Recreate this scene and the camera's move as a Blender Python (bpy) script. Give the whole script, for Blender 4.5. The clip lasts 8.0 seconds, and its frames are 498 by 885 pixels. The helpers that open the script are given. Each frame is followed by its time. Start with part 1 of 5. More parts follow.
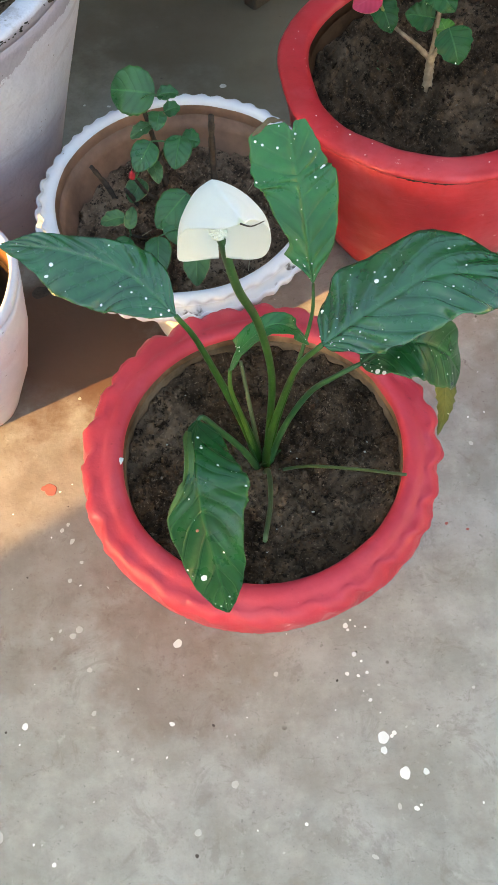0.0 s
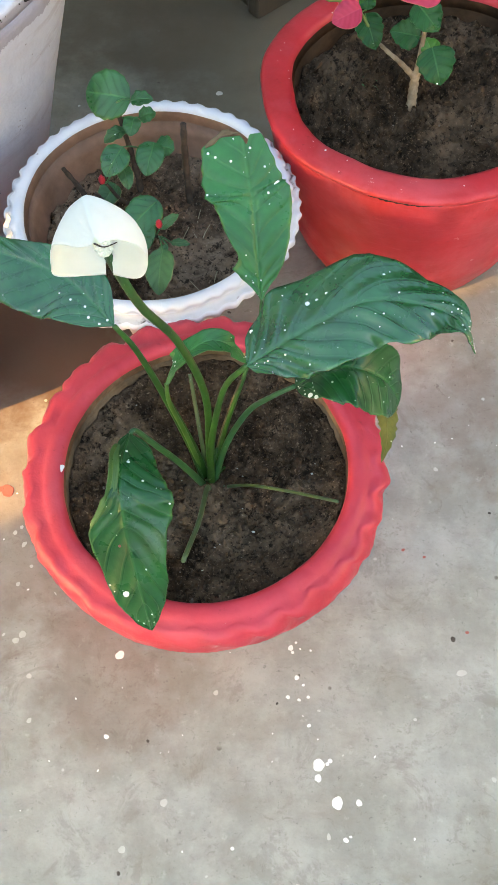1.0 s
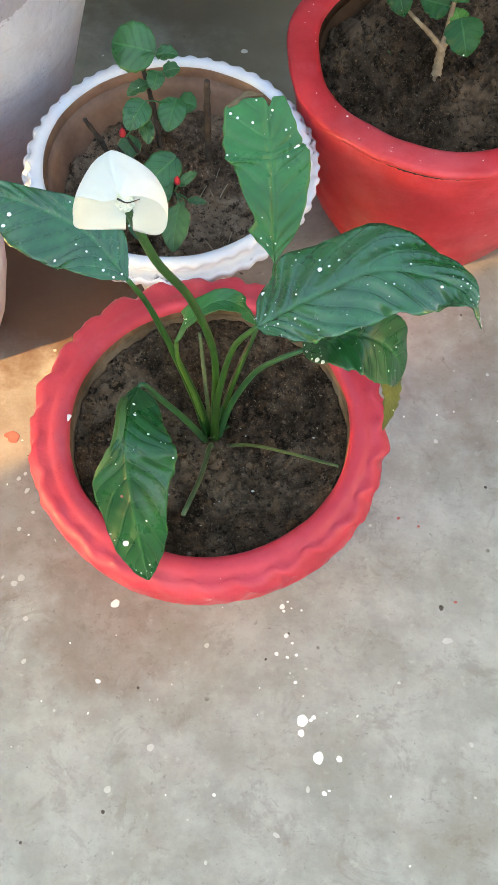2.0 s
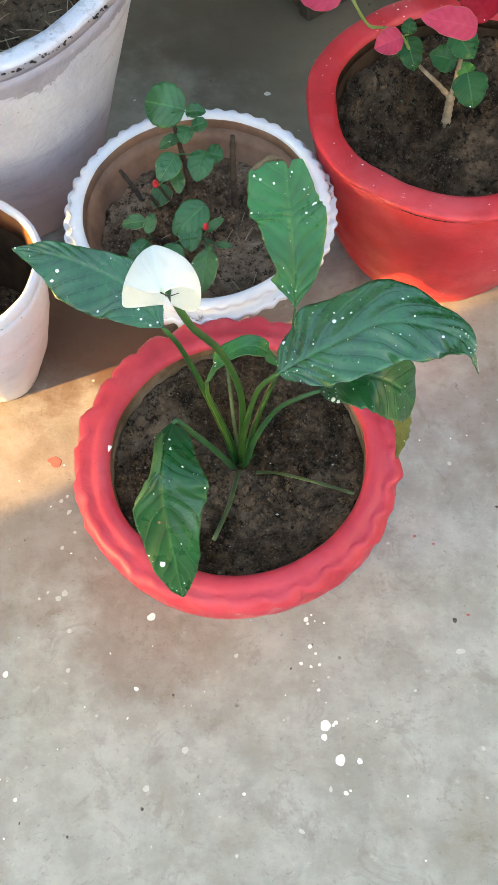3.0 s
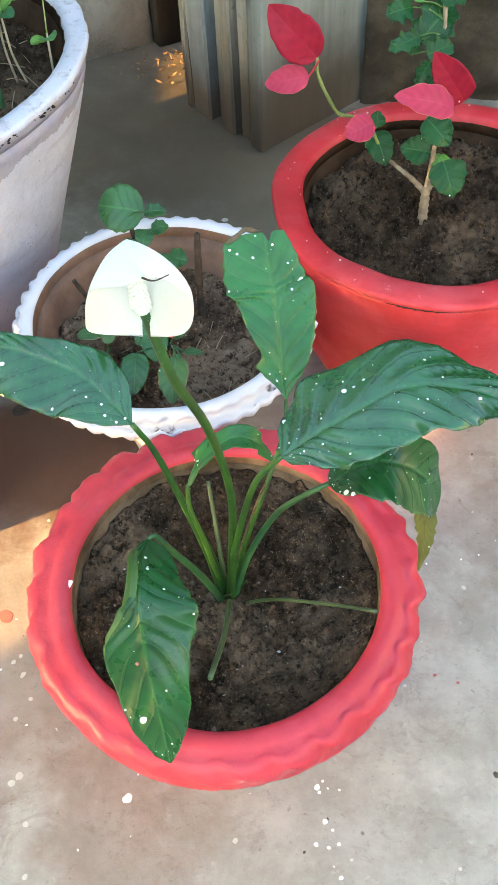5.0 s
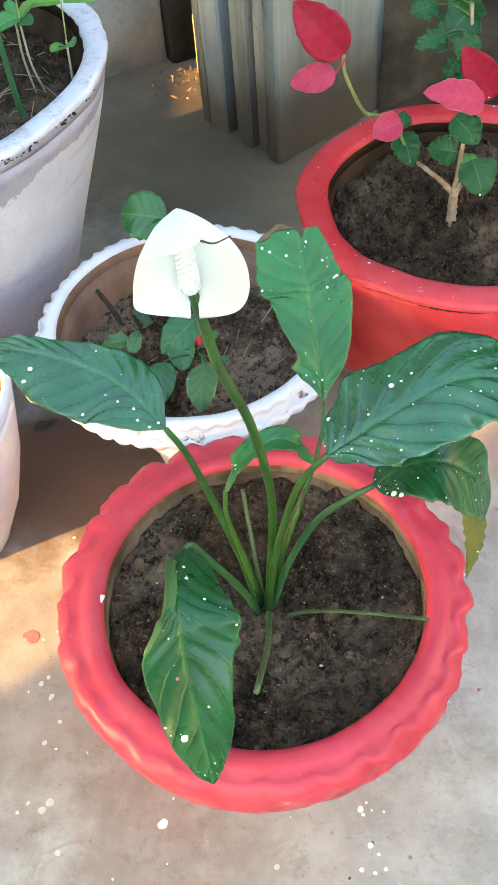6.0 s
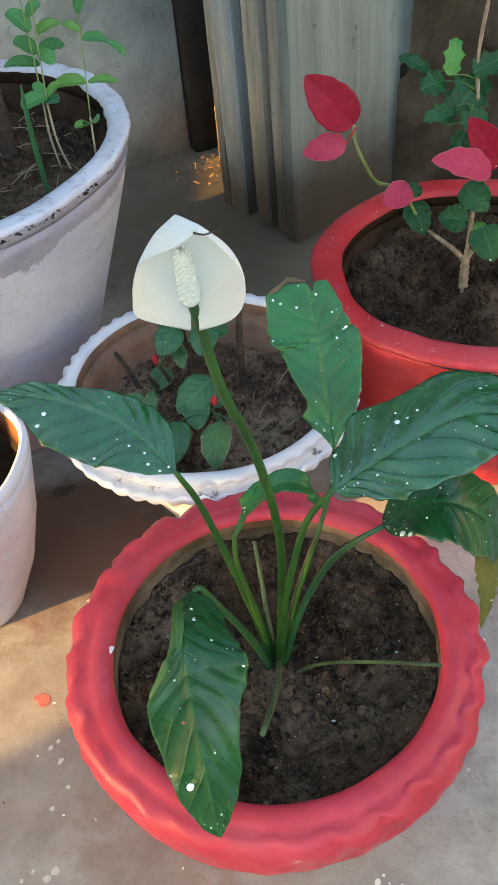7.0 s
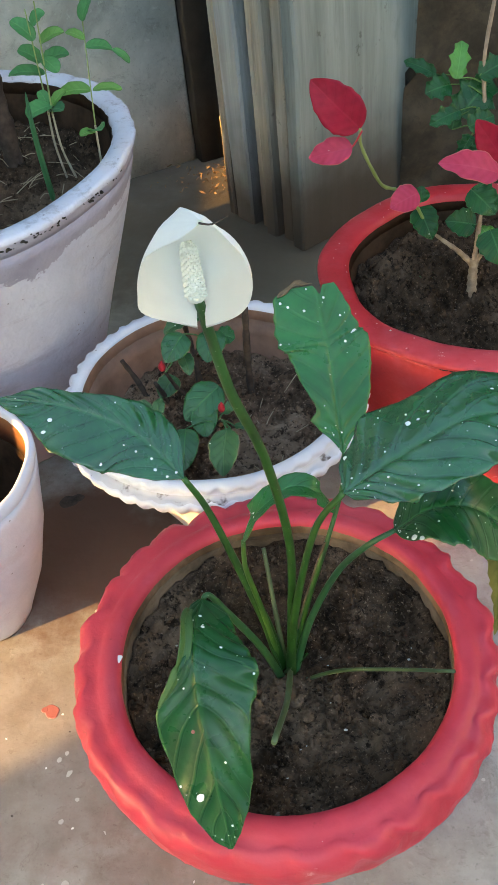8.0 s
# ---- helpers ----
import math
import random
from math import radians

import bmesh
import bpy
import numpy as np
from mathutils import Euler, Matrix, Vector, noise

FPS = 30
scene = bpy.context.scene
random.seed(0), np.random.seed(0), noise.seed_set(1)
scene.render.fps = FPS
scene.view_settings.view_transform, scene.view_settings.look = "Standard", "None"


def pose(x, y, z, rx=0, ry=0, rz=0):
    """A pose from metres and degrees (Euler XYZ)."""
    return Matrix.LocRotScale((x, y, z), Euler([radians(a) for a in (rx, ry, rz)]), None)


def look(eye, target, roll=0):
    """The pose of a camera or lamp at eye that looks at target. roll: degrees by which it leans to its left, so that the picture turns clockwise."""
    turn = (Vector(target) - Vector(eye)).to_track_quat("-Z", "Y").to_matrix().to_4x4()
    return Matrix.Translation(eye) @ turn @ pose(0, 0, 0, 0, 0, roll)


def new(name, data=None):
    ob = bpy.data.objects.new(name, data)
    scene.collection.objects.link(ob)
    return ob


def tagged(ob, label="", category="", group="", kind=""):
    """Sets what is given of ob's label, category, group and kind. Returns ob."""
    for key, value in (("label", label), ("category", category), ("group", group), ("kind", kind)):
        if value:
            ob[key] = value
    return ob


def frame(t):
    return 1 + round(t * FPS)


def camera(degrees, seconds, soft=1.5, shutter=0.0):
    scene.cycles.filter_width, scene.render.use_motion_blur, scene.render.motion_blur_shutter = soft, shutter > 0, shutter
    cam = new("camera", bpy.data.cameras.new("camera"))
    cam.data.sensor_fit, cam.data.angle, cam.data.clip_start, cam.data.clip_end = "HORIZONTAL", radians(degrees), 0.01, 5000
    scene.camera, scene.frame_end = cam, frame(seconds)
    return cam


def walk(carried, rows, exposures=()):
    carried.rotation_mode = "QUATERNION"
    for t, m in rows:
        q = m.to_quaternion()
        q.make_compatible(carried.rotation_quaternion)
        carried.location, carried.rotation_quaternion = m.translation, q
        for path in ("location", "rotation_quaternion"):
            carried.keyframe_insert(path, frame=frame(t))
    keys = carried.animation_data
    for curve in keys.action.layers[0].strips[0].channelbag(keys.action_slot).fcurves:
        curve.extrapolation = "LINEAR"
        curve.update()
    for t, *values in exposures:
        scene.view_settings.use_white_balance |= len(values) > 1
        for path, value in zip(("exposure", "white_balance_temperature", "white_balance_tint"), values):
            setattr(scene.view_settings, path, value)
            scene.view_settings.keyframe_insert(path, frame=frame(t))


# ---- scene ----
cam = camera(30.8, 8.0, 1.4)
PATH = [
    (0, (0.025, 0.128, 0.999), (0.008, 1.089, -0.755), -5.0),
    (0.5, (0.056, 0.132, 0.975), (-0.003, 1.097, -0.776), -4.5),
    (1, (0.097, 0.143, 0.989), (0.036, 1.114, -0.758), -3.8),
    (1.5, (0.095, 0.138, 0.997), (0.026, 1.085, -0.764), -3.3),
    (2, (0.096, 0.134, 1.001), (0.032, 1.032, -0.784), -0.8),
    (2.2, (0.09, 0.137, 1.009), (0.006, 1.026, -0.78), -1.3),
    (3.3, (0.104, 0.111, 1.103), (-0.021, 1.027, -0.67), -5.2),
    (3.5, (0.097, 0.124, 1.107), (-0.019, 1.007, -0.683), -5.5),
    (4, (0.062, 0.171, 1.08), (-0.013, 1.09, -0.695), -4.4),
    (4.5, (0.058, 0.165, 0.987), (-0.006, 1.298, -0.66), -2.9),
    (4.7, (0.07, 0.145, 0.958), (0.025, 1.35, -0.638), -2.3),
    (5.8, (0.047, 0.145, 0.898), (0.013, 1.403, -0.657), -4.1),
    (6, (0.046, 0.151, 0.896), (-0.014, 1.427, -0.643), -4.8),
    (6.5, (0.05, 0.138, 0.853), (-0.048, 1.506, -0.602), -5.7),
    (7, (0.056, 0.122, 0.874), (-0.05, 1.549, -0.523), -5.8),
    (7.5, (0.059, 0.12, 0.863), (-0.05, 1.559, -0.522), -6.1),
    (8, (0.055, 0.124, 0.864), (-0.067, 1.57, -0.512), -6.7),
]
SKY, SUN = 0.15, 2.6
WIN_Y0, WIN_Y1, WIN_Z1, WALL_TOP = -1.3, 0.345, 0.50, 2.1
SLIT_Y0, SLIT_Y1 = 1.10, 1.27
EXPOSURES = [(0.0, 3.01, 7200, 2), (0.5, 3.14, 7200, 2), (1.0, 3.26, 7300, 1), (1.5, 3.39, 7300, 1), (2.0, 3.24, 7300, 1), (3.5, 3.26, 7200, 1), (4.0, 3.17, 7260, 1), (4.5, 3.39, 7160, 1), (5.8, 3.56, 6960, 0), (6.2, 3.56, 6860, 0), (6.5, 2.88, 6800, 2), (7.0, 2.85, 6800, 2), (7.5, 3.12, 6800, 2), (8.0, 2.87, 6800, 2)]
walk(cam, [(t, look(eye, target, roll)) for t, eye, target, roll in PATH], EXPOSURES)

# ---- light ----
world = bpy.data.worlds.new("sky")
scene.world = world
world.use_nodes = True
_sky = world.node_tree.nodes.new("ShaderNodeTexSky")
_sky.sky_type, _sky.sun_disc = "NISHITA", False
SUN_TRAVEL = Vector((math.cos(radians(30)), math.sin(radians(30)), -math.tan(radians(14)))).normalized()
_sky.sun_elevation, _sky.sun_rotation = radians(14), radians(240)
_sky.dust_density = 3.0
_bg = world.node_tree.nodes["Background"]
_bg.inputs[1].default_value = SKY
world.node_tree.links.new(_sky.outputs[0], _bg.inputs[0])
_sun = bpy.data.lights.new("sun", "SUN")
_sun.energy, _sun.angle, _sun.color = SUN, radians(0.6), (1.0, 0.55, 0.17)
sun = new("sun", _sun)
sun.matrix_world = look(-SUN_TRAVEL * 5, (0, 0, 0))


# ---- materials ----
class Mat:
    """A node material with short ways to add nodes."""

    def __init__(self, name, rough=0.6, metal=0.0, spec=0.5):
        self.m = bpy.data.materials.new(name)
        self.m.use_nodes = True
        self.t = self.m.node_tree
        self.b = self.t.nodes["Principled BSDF"]
        self.b.inputs["Roughness"].default_value = rough
        self.b.inputs["Metallic"].default_value = metal
        self.b.inputs["Specular IOR Level"].default_value = spec
        self.co = self.t.nodes.new("ShaderNodeTexCoord")

    def put(self, sock, v):
        if isinstance(v, (int, float)):
            sock.default_value = v
        elif isinstance(v, tuple):
            sock.default_value = (*v, 1.0) if len(v) == 3 and sock.type == "RGBA" else v
        else:
            self.t.links.new(v, sock)

    def noise(self, scale, detail=5.0, rough=0.55, vec=None, dist=0.0):
        n = self.t.nodes.new("ShaderNodeTexNoise")
        self.put(n.inputs["Vector"], vec or self.co.outputs["Object"])
        n.inputs["Scale"].default_value, n.inputs["Detail"].default_value = scale, detail
        n.inputs["Roughness"].default_value, n.inputs["Distortion"].default_value = rough, dist
        return n.outputs["Fac"]

    def voronoi(self, scale, out="Distance", feature="F1", vec=None):
        n = self.t.nodes.new("ShaderNodeTexVoronoi")
        n.feature = feature
        self.put(n.inputs["Vector"], vec or self.co.outputs["Object"])
        n.inputs["Scale"].default_value = scale
        return n.outputs[out]

    def ramp(self, fac, a, b, lo=0.0, hi=1.0):
        n = self.t.nodes.new("ShaderNodeMapRange")
        n.interpolation_type = "SMOOTHSTEP"
        for k, v in zip(("Value", "From Min", "From Max", "To Min", "To Max"), (fac, a, b, lo, hi)):
            self.put(n.inputs[k], v)
        return n.outputs[0]

    def math(self, op, a, b=0.0):
        n = self.t.nodes.new("ShaderNodeMath")
        n.operation = op
        self.put(n.inputs[0], a)
        self.put(n.inputs[1], b)
        return n.outputs[0]

    def mix(self, fac, a, b):
        n = self.t.nodes.new("ShaderNodeMix")
        n.data_type = "RGBA"
        self.put(n.inputs["Factor"], fac)
        self.put(n.inputs["A"], a)
        self.put(n.inputs["B"], b)
        return n.outputs["Result"]

    def axis(self, name, src="Object"):
        n = self.t.nodes.new("ShaderNodeSeparateXYZ")
        self.t.links.new(self.co.outputs[src], n.inputs[0])
        return n.outputs[name]

    def stretch(self, sx, sy, sz):
        n = self.t.nodes.new("ShaderNodeMapping")
        self.t.links.new(self.co.outputs["Object"], n.inputs[0])
        n.inputs["Scale"].default_value = (sx, sy, sz)
        return n.outputs[0]

    def rnd(self):
        n = self.t.nodes.new("ShaderNodeObjectInfo")
        return n.outputs["Random"]

    def island(self):
        n = self.t.nodes.new("ShaderNodeNewGeometry")
        return n.outputs["Random Per Island"]

    def done(self, colour, bump=None, dist=0.002, strength=0.6, rough=None):
        self.put(self.b.inputs["Base Color"], colour)
        if rough is not None:
            self.put(self.b.inputs["Roughness"], rough)
        if bump is not None:
            n = self.t.nodes.new("ShaderNodeBump")
            n.inputs["Strength"].default_value, n.inputs["Distance"].default_value = strength, dist
            self.put(n.inputs["Height"], bump)
            self.t.links.new(n.outputs[0], self.b.inputs["Normal"])
        return self.m


def concrete(name, light, dark, stain, big=2.2, mid=14.0, specks=True):
    m = Mat(name, 0.75, spec=0.35)
    c = m.mix(m.ramp(m.noise(mid, 9, 0.68), 0.34, 0.66), dark, light)
    c = m.mix(m.ramp(m.noise(big * 1.6, 7, 0.65, dist=0.5), 0.47, 0.68, 0.0, 0.7), c, stain)
    c = m.mix(m.ramp(m.noise(5.5, 7, 0.7), 0.54, 0.72, 0.0, 0.55), c, tuple(v * 1.25 for v in light))
    c = m.mix(m.ramp(m.noise(26, 9, 0.78), 0.54, 0.70, 0.0, 0.38), c, tuple(v * 0.85 for v in stain))
    c = m.mix(m.ramp(m.noise(15, 10, 0.78, dist=0.8), 0.53, 0.62, 0.0, 0.34), c, tuple(v * 0.72 for v in stain))
    scratch = m.noise(9, 8, 0.8, m.stretch(4, 5.5, 4), 1.6)
    c = m.mix(m.ramp(scratch, 0.585, 0.625, 0.0, 0.34), c, tuple(v * 0.7 for v in stain))
    c = m.mix(m.ramp(m.noise(240, 4, 0.7), 0.60, 0.70, 0.0, 0.35), c, tuple(v * 0.6 for v in dark))
    c = m.mix(m.ramp(m.noise(60, 7, 0.72), 0.58, 0.70, 0.0, 0.45), c, tuple(min(0.8, v * 1.3) for v in light))
    c = m.mix(m.ramp(m.noise(130, 5, 0.7), 0.61, 0.70, 0.0, 0.6), c, tuple(v * 0.5 for v in dark))
    if specks:
        # brown clay stains and tints beside the pots, and darker brown towards the back wall
        # tints between the two left pots put their shade into the floor colour
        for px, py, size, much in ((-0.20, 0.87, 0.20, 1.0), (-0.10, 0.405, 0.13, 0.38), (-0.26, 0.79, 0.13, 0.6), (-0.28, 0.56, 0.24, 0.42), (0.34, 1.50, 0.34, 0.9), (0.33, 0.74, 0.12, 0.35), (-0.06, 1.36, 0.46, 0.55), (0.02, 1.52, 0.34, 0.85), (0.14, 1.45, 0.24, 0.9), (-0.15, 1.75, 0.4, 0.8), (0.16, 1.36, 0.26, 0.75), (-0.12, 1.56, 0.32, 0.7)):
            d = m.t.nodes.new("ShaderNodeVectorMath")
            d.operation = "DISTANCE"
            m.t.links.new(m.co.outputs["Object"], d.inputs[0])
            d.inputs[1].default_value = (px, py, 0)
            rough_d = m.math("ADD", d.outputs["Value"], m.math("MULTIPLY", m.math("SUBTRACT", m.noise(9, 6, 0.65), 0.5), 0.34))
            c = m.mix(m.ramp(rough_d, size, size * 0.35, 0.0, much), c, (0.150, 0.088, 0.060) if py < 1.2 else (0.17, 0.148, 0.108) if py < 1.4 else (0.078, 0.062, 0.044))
        cell = m.voronoi(34)
        keep = m.ramp(m.noise(9, 2), 0.60, 0.66)
        c = m.mix(m.math("MULTIPLY", m.ramp(cell, 0.13, 0.07), keep), c, (0.10, 0.085, 0.07))
    h = m.math("ADD", m.noise(60, 6, 0.6), m.math("MULTIPLY", m.noise(11, 4), 1.5))
    return m.done(c, h, 0.0016, 0.45, m.ramp(m.noise(8, 4), 0.3, 0.7, 0.55, 0.85))


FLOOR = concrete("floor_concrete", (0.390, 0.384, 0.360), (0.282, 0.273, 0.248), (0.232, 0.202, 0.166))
WALL = concrete("wall_cement", (0.53, 0.545, 0.50), (0.38, 0.392, 0.36), (0.25, 0.258, 0.232), 3.0, 9.0, False)
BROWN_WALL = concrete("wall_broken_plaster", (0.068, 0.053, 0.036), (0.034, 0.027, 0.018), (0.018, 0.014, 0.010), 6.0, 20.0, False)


def paint_red(name, base, deep, dusty):
    m = Mat(name, 0.5, spec=0.45)
    c = m.mix(m.ramp(m.noise(16, 6, 0.6), 0.3, 0.7), deep, base)
    c = m.mix(m.ramp(m.noise(7, 5, 0.65, dist=0.5), 0.48, 0.75, 0.0, 0.6), c, dusty)
    brush = m.noise(30, 4, 0.5, m.stretch(1, 1, 7))
    c = m.mix(m.ramp(brush, 0.55, 0.8, 0.0, 0.3), c, dusty)
    chips = m.math("MULTIPLY", m.ramp(m.noise(48, 5, 0.75), 0.66, 0.70), m.ramp(m.noise(14, 3), 0.50, 0.60))
    c = m.mix(m.math("MULTIPLY", chips, 0.8), c, (0.70, 0.38, 0.37))
    c = m.mix(m.ramp(m.noise(85, 4, 0.7), 0.62, 0.74, 0.0, 0.45), c, tuple(v * 0.55 for v in deep))
    h = m.math("ADD", m.noise(24, 4, 0.55), m.math("MULTIPLY", m.noise(80, 5, 0.6), 0.45))
    return m.done(c, h, 0.0026, 0.5, m.ramp(m.noise(20, 4), 0.3, 0.7, 0.34, 0.62))


RED_RIM = paint_red("red_pot_paint", (0.53, 0.039, 0.067), (0.46, 0.029, 0.052), (0.56, 0.092, 0.124))
RED_OLD = paint_red("old_red_pot_paint", (0.51, 0.026, 0.040), (0.38, 0.015, 0.024), (0.56, 0.095, 0.120))


def paint_white(name, tall=False, pink=0.35, k=1.0):
    """White distemper over cement or clay: thin and worn through in places."""
    m = Mat(name, 0.7, spec=0.35)
    c = m.mix(m.ramp(m.noise(7, 6, 0.6), 0.3, 0.7), tuple(v * k for v in (0.54, 0.545, 0.63)), tuple(v * k for v in (0.69, 0.70, 0.77)))
    c = m.mix(m.ramp(m.noise(10, 6, 0.65, m.stretch(1, 1, 3.5)), 0.50, 0.78, 0.0, pink), c, (0.46, 0.37, 0.40))
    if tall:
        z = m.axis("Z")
        # brown foot: thin paint, with the shadow near the floor put into its colour
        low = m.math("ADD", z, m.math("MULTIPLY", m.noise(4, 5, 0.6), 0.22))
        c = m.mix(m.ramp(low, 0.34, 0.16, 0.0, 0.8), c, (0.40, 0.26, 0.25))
        edge = m.math("ADD", z, m.math("MULTIPLY", m.math("SUBTRACT", m.noise(13, 6, 0.7), 0.5), 0.085))
        band = m.math("MULTIPLY", m.ramp(edge, 0.357, 0.3590), m.ramp(m.math("ADD", z, m.math("MULTIPLY", m.noise(40, 5, 0.7), 0.006)), 0.4085, 0.4055))
        c = m.mix(m.math("MULTIPLY", band, 0.95), c, m.mix(m.ramp(m.noise(26, 5, 0.6), 0.35, 0.65), (0.26, 0.235, 0.275), (0.335, 0.305, 0.36)))
        c = m.mix(m.math("MULTIPLY", m.ramp(m.noise(38, 7, 0.75), 0.51, 0.64), m.ramp(z, 0.396, 0.400)), c, (0.36, 0.35, 0.38))
        c = m.mix(m.ramp(m.noise(9, 6, 0.7, m.stretch(1, 1, 6)), 0.52, 0.66, 0.0, 0.5), c, (0.40, 0.36, 0.42))
    if tall:
        c = m.mix(0.16, c, m.mix(m.ramp(m.noise(5, 4), 0.4, 0.6), (0.42, 0.45, 0.62), (0.62, 0.66, 0.82)))
    chips = m.ramp(m.noise(30, 6, 0.78), 0.665, 0.70)
    c = m.mix(m.math("MULTIPLY", chips, 0.7), c, (0.27, 0.20, 0.19))
    c = m.mix(m.ramp(m.voronoi(45), 0.07, 0.04, 0.0, 0.6), c, (0.12, 0.10, 0.10))
    return m.done(c, m.math("ADD", m.noise(55, 6, 0.65), m.math("MULTIPLY", m.noise(18, 5, 0.6), 0.8)), 0.0042 if tall else 0.0018, 0.55)


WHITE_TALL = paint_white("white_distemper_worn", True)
WHITE = paint_white("white_distemper")


# dark dashes put the groove's dirt and shade into the colour
def groove_mat():
    m = Mat("groove_dirt_shade", 0.8, spec=0.2)
    return m.done(m.mix(m.ramp(m.noise(34, 4, 0.6), 0.36, 0.46), (0.12, 0.10, 0.10), (0.55, 0.55, 0.60)), m.noise(60, 4), 0.001, 0.4)


GROOVE = groove_mat()
WHITE_RIM = paint_white("fresh_white_distemper", False, 0.14, 1.02)


def plain(name, a, b, scale=25.0, rough=0.7, spec=0.4, bump=0.0015, var=0.0):
    m = Mat(name, rough, spec=spec)
    c = m.mix(m.ramp(m.noise(scale, 6, 0.65), 0.3, 0.7), a, b)
    if var:
        c = m.mix(m.ramp(m.island(), 0.0, 1.0, 0.0, var), c, tuple(v * 1.7 for v in b))
    return m.done(c, m.noise(scale * 4, 5, 0.65), bump, 0.6)


CLAY = plain("bare_terracotta", (0.105, 0.058, 0.040), (0.27, 0.150, 0.105), 9)
CLAY_DIRTY = plain("earth_stained_terracotta", (0.085, 0.055, 0.032), (0.270, 0.180, 0.112), 16, 0.92, 0.08)
# near-black for pot insides; in the small pot it is painted shade
CLAY_DARK = plain("dark_inner_wall", (0.016, 0.010, 0.006), (0.055, 0.032, 0.020), 16, 0.92, 0.08)
# orange of the small pot's sunlit inner strip, held in the colour
ORANGE_CLAY = plain("sunlit_terracotta", (0.17, 0.062, 0.024), (0.29, 0.12, 0.048), 18)


def earth(name, wet, mid, dry):
    m = Mat(name, 0.95, spec=0.12)
    c = m.mix(m.ramp(m.noise(28, 9, 0.72), 0.36, 0.64), wet, mid)
    c = m.mix(m.ramp(m.noise(9, 6, 0.65), 0.48, 0.66, 0.0, 0.75), c, dry)
    c = m.mix(m.ramp(m.noise(160, 5, 0.7), 0.58, 0.70, 0.0, 0.75), c, dry)
    c = m.mix(m.ramp(m.noise(85, 6, 0.75), 0.52, 0.62, 0.0, 0.85), c, tuple(v * 0.4 for v in wet))
    c = m.mix(m.ramp(m.noise(300, 3, 0.7), 0.60, 0.68, 0.0, 0.7), c, tuple(v * 1.3 for v in dry))
    h = m.math("ADD", m.noise(70, 8, 0.75), m.math("MULTIPLY", m.noise(210, 4, 0.7), 0.5))
    return m.done(c, h, 0.008, 0.9)


SOIL = earth("potting_soil", (0.028, 0.017, 0.010), (0.122, 0.076, 0.048), (0.260, 0.182, 0.126))
# darker copy of the soil, with the plants' shade put into it
SOIL_DARK = earth("shade_dark_soil", (0.024, 0.015, 0.009), (0.088, 0.056, 0.036), (0.180, 0.122, 0.083))
SOIL_BROWN = earth("brown_soil", (0.055, 0.034, 0.022), (0.200, 0.126, 0.086), (0.38, 0.265, 0.190))
CLOD = plain("soil_crumbs", (0.030, 0.020, 0.014), (0.080, 0.055, 0.039), 60, 0.95, 0.1, 0.002, 0.45)
PEBBLE = plain("small_stones", (0.07, 0.055, 0.045), (0.15, 0.12, 0.10), 60, 0.8, 0.3, 0.001, 0.6)
STRAW = plain("dry_straw", (0.22, 0.17, 0.11), (0.36, 0.29, 0.20), 60, 0.8, 0.3, 0.0005, 0.3)
DRIP_WHITE = plain("white_paint_drips", (0.80, 0.80, 0.78), (0.86, 0.86, 0.84), 40, 0.5, 0.4, 0.0003)
DRIP_RED = plain("red_paint_drips", (0.40, 0.125, 0.105), (0.33, 0.10, 0.085), 40, 0.8, 0.4, 0.0003)
DRIP_DULL = plain("trodden_paint_drips", (0.46, 0.45, 0.43), (0.55, 0.54, 0.51), 40, 0.7, 0.3, 0.0003)
BARK = plain("twig_bark", (0.20, 0.145, 0.10), (0.36, 0.28, 0.20), 70, 0.85, 0.25, 0.001)
DARK_BARK = plain("dark_twig_bark", (0.028, 0.021, 0.018), (0.078, 0.058, 0.048), 70, 0.85, 0.25, 0.001)
# near-black for the gap's painted shade, and for cracks and pits
GAP_DARK = plain("dark_gap_fill", (0.016, 0.014, 0.012), (0.036, 0.031, 0.026), 12, 0.8, 0.3)
PALE_STALK = plain("pale_seedling_stalk", (0.46, 0.42, 0.30), (0.58, 0.54, 0.42), 60, 0.6, 0.4, 0.0003)
DRY_BROWN = plain("withered_leaf_brown", (0.085, 0.060, 0.034), (0.17, 0.125, 0.075), 60, 0.75, 0.3, 0.0008)
RED_BUD = plain("red_bud", (0.48, 0.03, 0.05), (0.36, 0.02, 0.03), 60, 0.5, 0.4, 0.0004)


